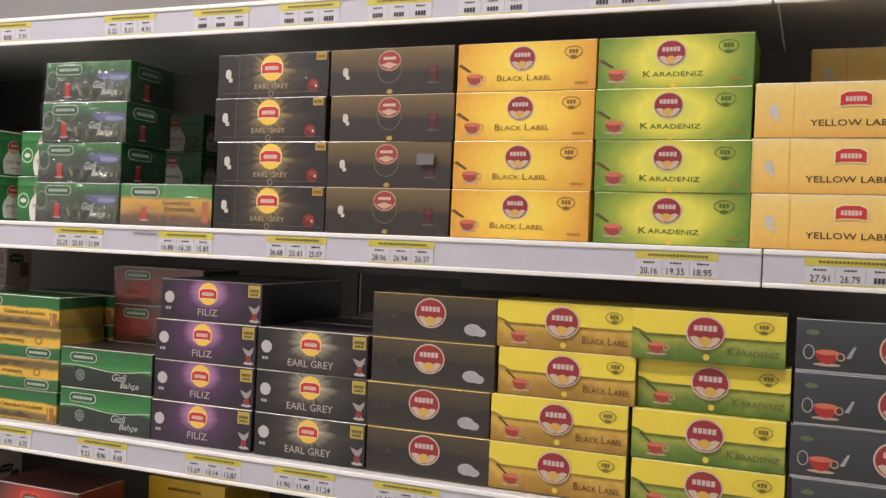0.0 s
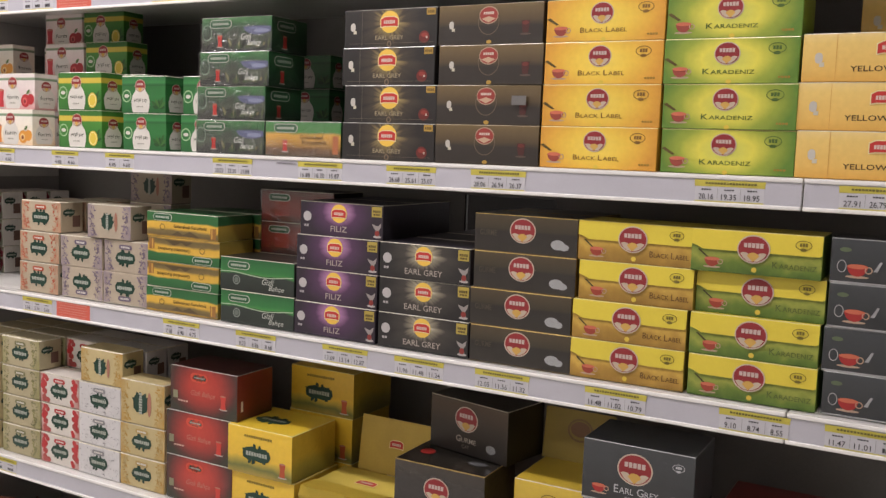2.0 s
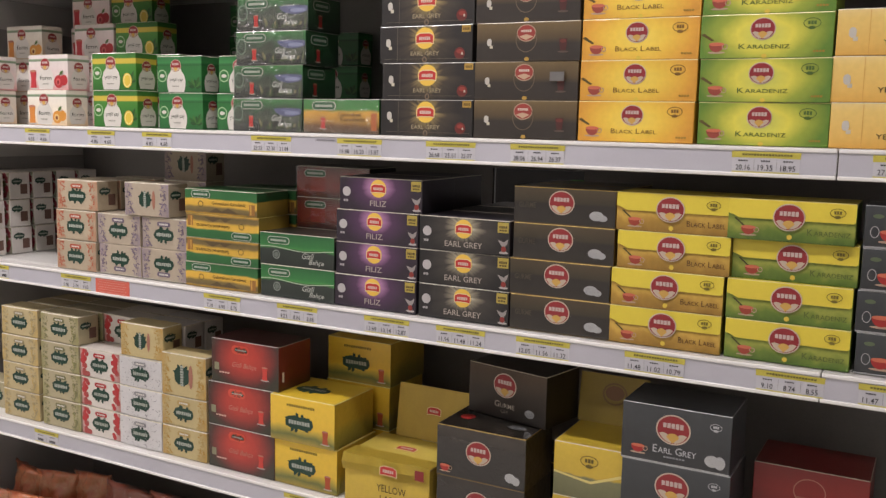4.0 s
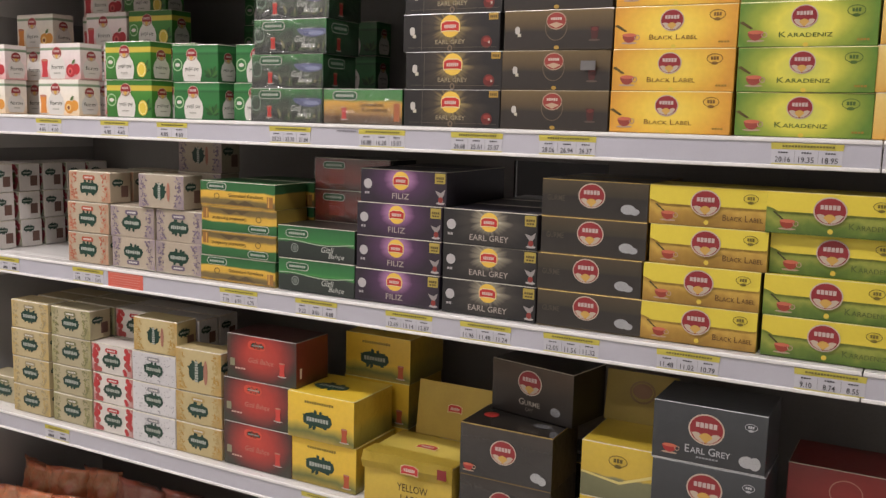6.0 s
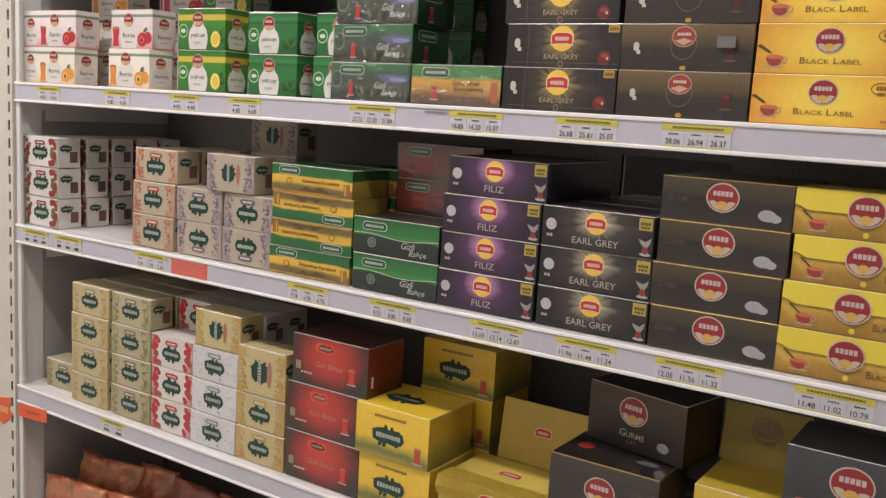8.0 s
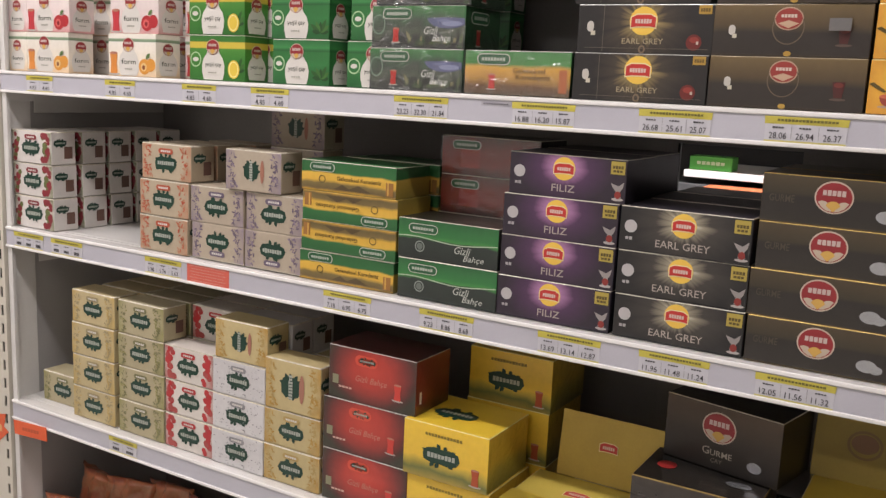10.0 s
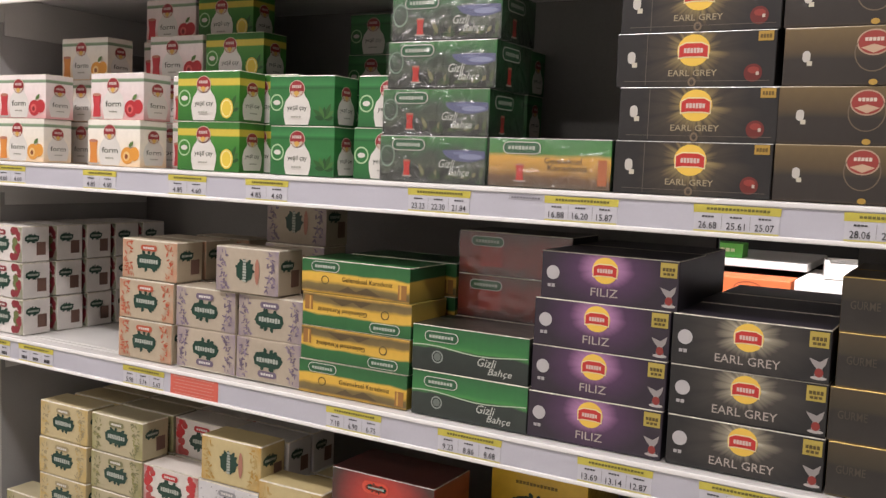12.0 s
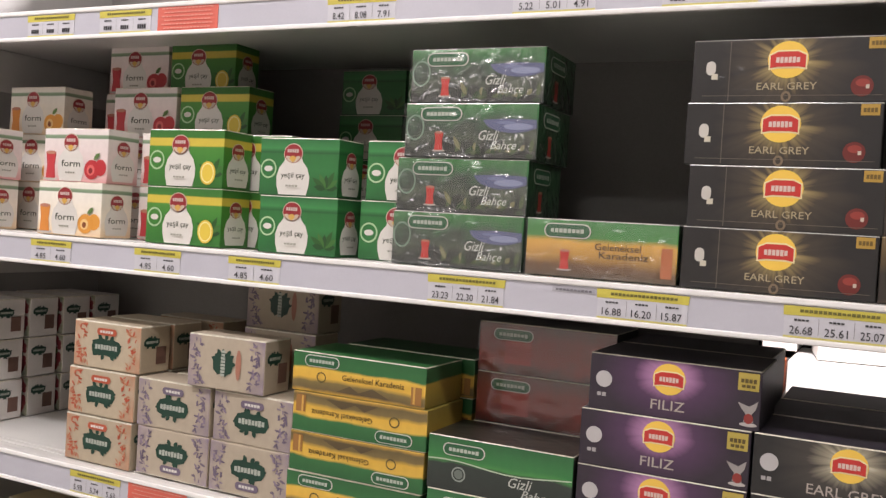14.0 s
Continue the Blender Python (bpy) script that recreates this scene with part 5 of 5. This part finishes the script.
# ---- price labels, stickers and tags ----
def price_label(x, z, prices, wide):
    """A paper price label: yellow header, plain bars for the small print, prices under it, a pale yellow foot."""
    thing = tagged(new("price_label"), "white price label with a yellow header on the strip", "price label", "price labels")
    thing.matrix_basis = pose(x, FRONT - 0.0002, z, 0, 0, JIT.uniform(-0.2, 0.2))
    block("card", 0, -0.0006, -0.0455, wide, -0.0001, -0.0085, WHITE_CARD, thing)
    up = lambda: Print(pose(0, -0.0006, 0))  # noqa: E731
    up().poly([(-0.001, -0.0195), (wide * 0.5, -0.0190), (wide + 0.001, -0.0195), (wide + 0.002, -0.0085), (-0.0015, -0.0080)], YELLOW_CARD, 0).part("header", thing, "yellow header")
    tagged(up().bars(wide * 0.52, -0.0135, wide * 0.75, 0.0038, ink("6e6828"), 1.5, 17, int(abs(x) * 999)).part("small_print", thing), kind="stuff")
    up().rect(0, -0.0458, wide, -0.0435, ink("c9bf62"), 0).part("foot", thing, "pale yellow foot")
    n = len(prices)
    for k, price in enumerate(prices):
        cx = wide * (k + 0.5) / n
        p = up()
        p.bars(cx, -0.0245, wide / n * 0.45, 0.0026, ink("3a3a3c"), 1, 4, k)
        if price:
            p.words(price, cx, -0.0365, wide / n * (0.66 if len(price) > 4 else 0.52), 0.0096, PRICE_INK, 1)
        else:
            p.bars(cx, -0.0365, wide / n * 0.5, 0.0082, PRICE_INK, 1, 4, k + 3)
        tagged(p.part("price", thing, "black printed price"), kind="stuff")
        if k:
            up().rect(wide * k / n - 0.0003, -0.041, wide * k / n + 0.0003, -0.0215, ink("8a8a8c"), 0.5).part("divider", thing)
    return thing


NONE3, NONE2 = ("", "", ""), ("", "")
TOP_LABELS = ((-2.144, NONE3), (-1.968, NONE3), (-1.504, ("8.42", "8.08", "7.91")), (-1.207, ("5.22", "5.01", "4.91")), (-1.005, NONE3), (-0.827, NONE3), (-0.659, NONE3), (-0.498, NONE3), (-0.287, NONE3))
UPPER_LABELS = ((-2.394, ("4.85", "4.60")), (-2.108, ("4.85", "4.60")), (-1.861, ("4.85", "4.60")), (-1.663, ("4.85", "4.60")), (-1.309, ("23.23", "22.30", "21.84")), (-1.063, ("16.88", "16.20", "15.87")),
                (-0.835, ("26.68", "25.61", "25.07")), (-0.639, ("28.06", "26.94", "26.37")), (-0.202, ("20.16", "19.35", "18.95")), (0.030, ("27.91", "26.79", "")))
MIDDLE_LABELS = ((-2.465, NONE3), (-2.318, NONE3), (-1.983, ("5.98", "5.74", "5.63")), (-1.464, ("7.18", "6.90", "6.75")), (-1.234, ("9.23", "8.86", "8.68")), (-0.987, ("13.69", "13.14", "12.87")),
                 (-0.802, ("11.96", "11.48", "11.24")), (-0.613, ("12.05", "11.56", "11.32")), (-0.382, ("11.48", "11.02", "10.79")), (-0.135, ("9.10", "8.74", "8.55")), (0.037, ("11.47", "11.01", "")))
LOWER_LABELS = ((-2.118, NONE2), (-1.215, NONE3))
for z, labels in ((SHELVES[0] + 0.048, TOP_LABELS), (SHELVES[1], UPPER_LABELS), (SHELVES[2], MIDDLE_LABELS), (SHELVES[3], LOWER_LABELS)):
    for x, prices in labels:
        price_label(x, z, prices, 0.115 if len(prices) == 3 else 0.098)


faded = tagged(new("faded_sticker"), "small worn grey paper strip on the ticket strip", "sticker")
faded.matrix_basis = pose(-1.125, FRONT - 0.0002, SHELVES[1] - 0.0105)
block("paper", 0, -0.0006, -0.006, 0.058, -0.0001, 0, surface("worn_grey_paper", "b0aeb6", 0.6, vary=0.2), faded)
tagged(Print(pose(0, -0.0006, 0)).bars(0.029, -0.003, 0.05, 0.0032, ink("6f6d74"), 0, 10).part("small_print", faded), kind="stuff")


def offer_sticker(x, z, wide):
    thing = tagged(new("offer_sticker"), "red paper sticker with pale lines of print on the strip", "sticker", "red stickers")
    thing.matrix_basis = pose(x, FRONT - 0.0002, z)
    block("paper", 0, -0.0006, -0.048, wide, -0.0001, -0.005, RED_CARD, thing)
    p = Print(pose(0, -0.0006, 0))
    for k in range(6):
        p.bars(wide * 0.5, -0.010 - 0.0064 * k, wide * (0.86 - 0.08 * (k % 2)), 0.0018, ink("dd9484"), 1, 14, k)
    tagged(p.part("small_print", thing), kind="stuff")


offer_sticker(-1.849, SHELVES[2], 0.126)
offer_sticker(-1.838, SHELVES[0] + 0.048, 0.126)

shelf_tag = tagged(new("shelf_tag"), "orange plastic tag under the shelf edge", "tag")
shelf_tag.matrix_basis = pose(-2.487, FRONT - 0.0062, SHELVES[3] - 0.052, 0, -4, 0)
block("plate", 0, -0.002, -0.038, 0.135, 0, 0.0, ORANGE_CARD, shelf_tag, 0.0006)
tagged(Print(pose(0, -0.002, 0)).bars(0.07, -0.019, 0.07, 0.010, ink("c04a18"), 0, 6).part("small_print", shelf_tag), kind="stuff")

arrow = tagged(new("arrow_sign"), "orange arrow sign stuck on the upright", "sign")
arrow.matrix_basis = pose(-2.565, FRONT - 0.0045, 0.600)
bm = bmesh.new()
outline = [(-0.044, 0.045), (-0.012, 0.038), (0.042, 0.050), (0.030, 0.012), (0.050, 0.0), (0.0, -0.040), (-0.048, -0.028), (-0.030, -0.010), (-0.046, 0.012)]
face = bm.faces.new([bm.verts.new((x, 0, z)) for x, z in outline])
out = bmesh.ops.extrude_face_region(bm, geom=[face])
bmesh.ops.translate(bm, vec=(0, -0.0015, 0), verts=[v for v in out["geom"] if isinstance(v, bmesh.types.BMVert)])
bmesh.ops.recalc_face_normals(bm, faces=bm.faces[:])
part("arrow_plate", bm, ORANGE_CARD, arrow)
tagged(Print(pose(0, -0.0016, 0)).bars(0, 0.006, 0.05, 0.022, ink("e8a868"), 0, 4).part("small_print", arrow), kind="stuff")

price_patch = tagged(new("repair_sticker"), "grey paper sticker on a brown tea carton", "sticker")
price_patch.matrix_basis = pose(-0.553, 1.3695, Z2 + 0.0775 + 0.048)
block("paper", -0.015, -0.0016, -0.009, 0.015, -0.0006, 0.009, surface("grey_paper", "6f6d6b", 0.6), price_patch)


# ---- coffee bags on the base shelf ----
BAG = printed("bag_orange_film", [(0.0, "b85420"), (0.3, "cc7238"), (0.42, "8a4a28"), (0.5, "bc6434"), (0.66, "a8542c"), (0.75, "b0784e"), (0.84, "c06a3a"), (0.90, "9a4c2a"), (1.0, "b45830")], 0.145, 0.30, "z", wave=0.45, rough=0.3, film=0.9)
BAG_DARK = printed("bag_brown_film", [(0.0, "6a2c1e"), (0.5, "943e28"), (0.70, "8a3c28"), (0.76, "925238"), (0.85, "8a3e28"), (0.9, "9a442a"), (1.0, "944228")], 0.145, 0.30, "z", wave=0.5, rough=0.3, film=0.9)


def coffee_bag(seed, film, w=0.150, h=0.262, d=0.085):
    """A soft pillow bag with a crimped top seal and a printed patch."""
    thing = tagged(new("coffee_bag"), "orange foil coffee bag with a crimped top", "coffee bag", "coffee bags on the base shelf")
    nx, nz = 14, 22
    bm = bmesh.new()
    grid = {}
    for side in (-1, 1):
        for i in range(nx + 1):
            for k in range(nz + 1):
                u, v = i / nx * 2 - 1, k / nz
                rim = abs(u) == 1 or k in (0, nz)
                if side == 1 and rim:
                    grid[side, i, k] = grid[-1, i, k]
                    continue
                puff = (1 - u * u) ** 0.45 * (1 - max(0, v - 0.12) ** 3.2 * 0.97) * (0.55 + 0.45 * min(1, v * 8)) if not (abs(u) == 1) else 0
                wob = noise.noise((u * 2.2 + seed, v * 5, side * 3.0)) * 0.034 + noise.noise((u * 6 + seed, v * 12, side)) * 0.018
                x = u * w / 2 * (1 - 0.06 * math.sin(v * 3.1))
                z = h * v + (0.008 * noise.noise((u * 2, seed, 0)) if k == nz else 0)
                grid[side, i, k] = bm.verts.new((x, side * (d / 2 * puff) + wob * (0.3 if rim else 1) * puff + (0.01 * noise.noise((u * 3, v * 9, seed)) if v > 0.85 else 0), z))
    for side in (-1, 1):
        for i in range(nx):
            for k in range(nz):
                q = [grid[side, i, k], grid[side, i + 1, k], grid[side, i + 1, k + 1], grid[side, i, k + 1]]
                if len(set(q)) == 4:
                    try:
                        bm.faces.new(q if side < 0 else q[::-1])
                    except ValueError:
                        pass
    low = min(v.co.z for v in bm.verts)
    bmesh.ops.translate(bm, vec=(0, 0, -low), verts=bm.verts)
    part("bag", bm, film, thing, smooth=True)
    return thing


bag_a, bag_b = coffee_bag(1.3, BAG), coffee_bag(4.1, BAG_DARK)
tagged(bag_b, "brown-red foil coffee bag with a crimped top")
bag_a.matrix_basis = pose(-2.405, 1.425, 0.152, -4, 0, 12)
bag_b.matrix_basis = pose(-1.86, 1.46, 0.152, 0, 0, -5)
BAGS = ((0, -2.255, 1.425, 0, -5), (0, -2.24, 1.53, 0.075, 8), (0, -2.10, 1.44, 0, 4), (0, -2.09, 1.55, 0.055, -6), (1, -1.97, 1.53, 0.06, 4), (0, -1.955, 1.43, -0.02, -3), (1, -1.80, 1.55, 0.06, 7), (1, -1.70, 1.45, 0, -4),
        (1, -1.64, 1.55, 0.05, 3), (1, -1.54, 1.45, 0, 5), (0, -2.40, 1.53, 0.03, -8), (1, -1.47, 1.55, 0.04, -4), (1, -1.38, 1.45, 0, 2))
bag_rest = tagged(block("bag_tray", LEFT + 0.03, 1.49, 0.152, -1.2, 1.62, 0.200, GREY, edge=0.004), "low grey tray under the rear bags", "tray")
for dark, x, y, dz, a in BAGS:
    twin = copy_thing((bag_a, bag_b)[dark], pose(x, y, 0.2015 if y > 1.5 else 0.152, 0, 7 * math.sin(x * 31), a))
    grow = 1.0 + 0.12 * abs(math.sin(x * 17))
    twin.scale = (grow * 1.12, grow, grow)

# ---- seen through the missing back panel ----
REAR_WHITE = surface("white_foam_sheet", "e8e6e2", 0.5, vary=0.05, bump=0.05)
beyond = tagged(new("far_shelf_unit"), "dark far shelf unit across the next aisle", "shelf unit")
# Back painted near black so the depth beyond the opening looks unlit.
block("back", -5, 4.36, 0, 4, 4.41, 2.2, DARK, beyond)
for z in (0.3, 0.7, 1.06, 1.75):
    block("far_shelf", -5, 3.5, z, 4, 4.36, z + 0.03, GREY, beyond, 0.003)
block("upper_shelf", -1.47, 3.80, 1.232, -1.03, 4.36, 1.262, SHELF_WHITE, beyond, 0.003, "white short shelf")
orange_box = tagged(new("orange_box"), "orange carton with a hand slot on the far shelf", "box")
orange_box.matrix_basis = pose(-1.19, 3.58, 1.0905, 0, 0, 2)
block("carton", -0.145, 0, 0, 0.140, 0.18, 0.122, surface("orange_card", "d0672c", 0.5), orange_box, 0.003)
Print().ring(-0.01, 0.085, 0.052, 0.026, 0.004, ink("8c4220"), 0).part("hand_slot", orange_box)
rear_box = tagged(block("white_carton", -1.035, 3.56, 1.0905, -0.25, 4.05, 1.225, REAR_WHITE, edge=0.006), "large white carton on the far shelf", "box")
dark_tray = tagged(block("grey_carton", -1.55, 3.80, 1.0905, -1.02, 4.2, 1.205, surface("grey_carton", "4a4c4e", 0.4), edge=0.004), "dark grey carton on the far shelf", "box")
green_box = tagged(new("green_box"), "small bright green carton on the far shelf", "box")
green_box.matrix_basis = pose(-1.37, 3.84, 1.2625)
block("carton", -0.09, 0, 0, 0.09, 0.1, 0.058, surface("green_card", "4fae3c", 0.45), green_box, 0.003)
tagged(Print().bars(0, 0.03, 0.12, 0.016, ink("c8d8b0"), 0, 6).part("small_print", green_box), kind="stuff")
tray = tagged(new("white_tray"), "shallow white foam tray lying on a carton", "tray")
tray.matrix_basis = pose(-0.72, 3.82, 1.2255, 0, 0, 8)
bm = bmesh.new()
solid(bm, -0.23, -0.13, 0.0, 0.23, 0.13, 0.008, 0, 0.002)
for sx0, sy0, sx1, sy1 in ((-0.25, -0.15, 0.25, -0.13), (-0.25, 0.13, 0.25, 0.15), (-0.25, -0.13, -0.23, 0.13), (0.23, -0.13, 0.25, 0.13)):
    solid(bm, sx0, sy0, 0.004, sx1, sy1, 0.06, 0, 0.004)
part("tray_body", bm, REAR_WHITE, tray)
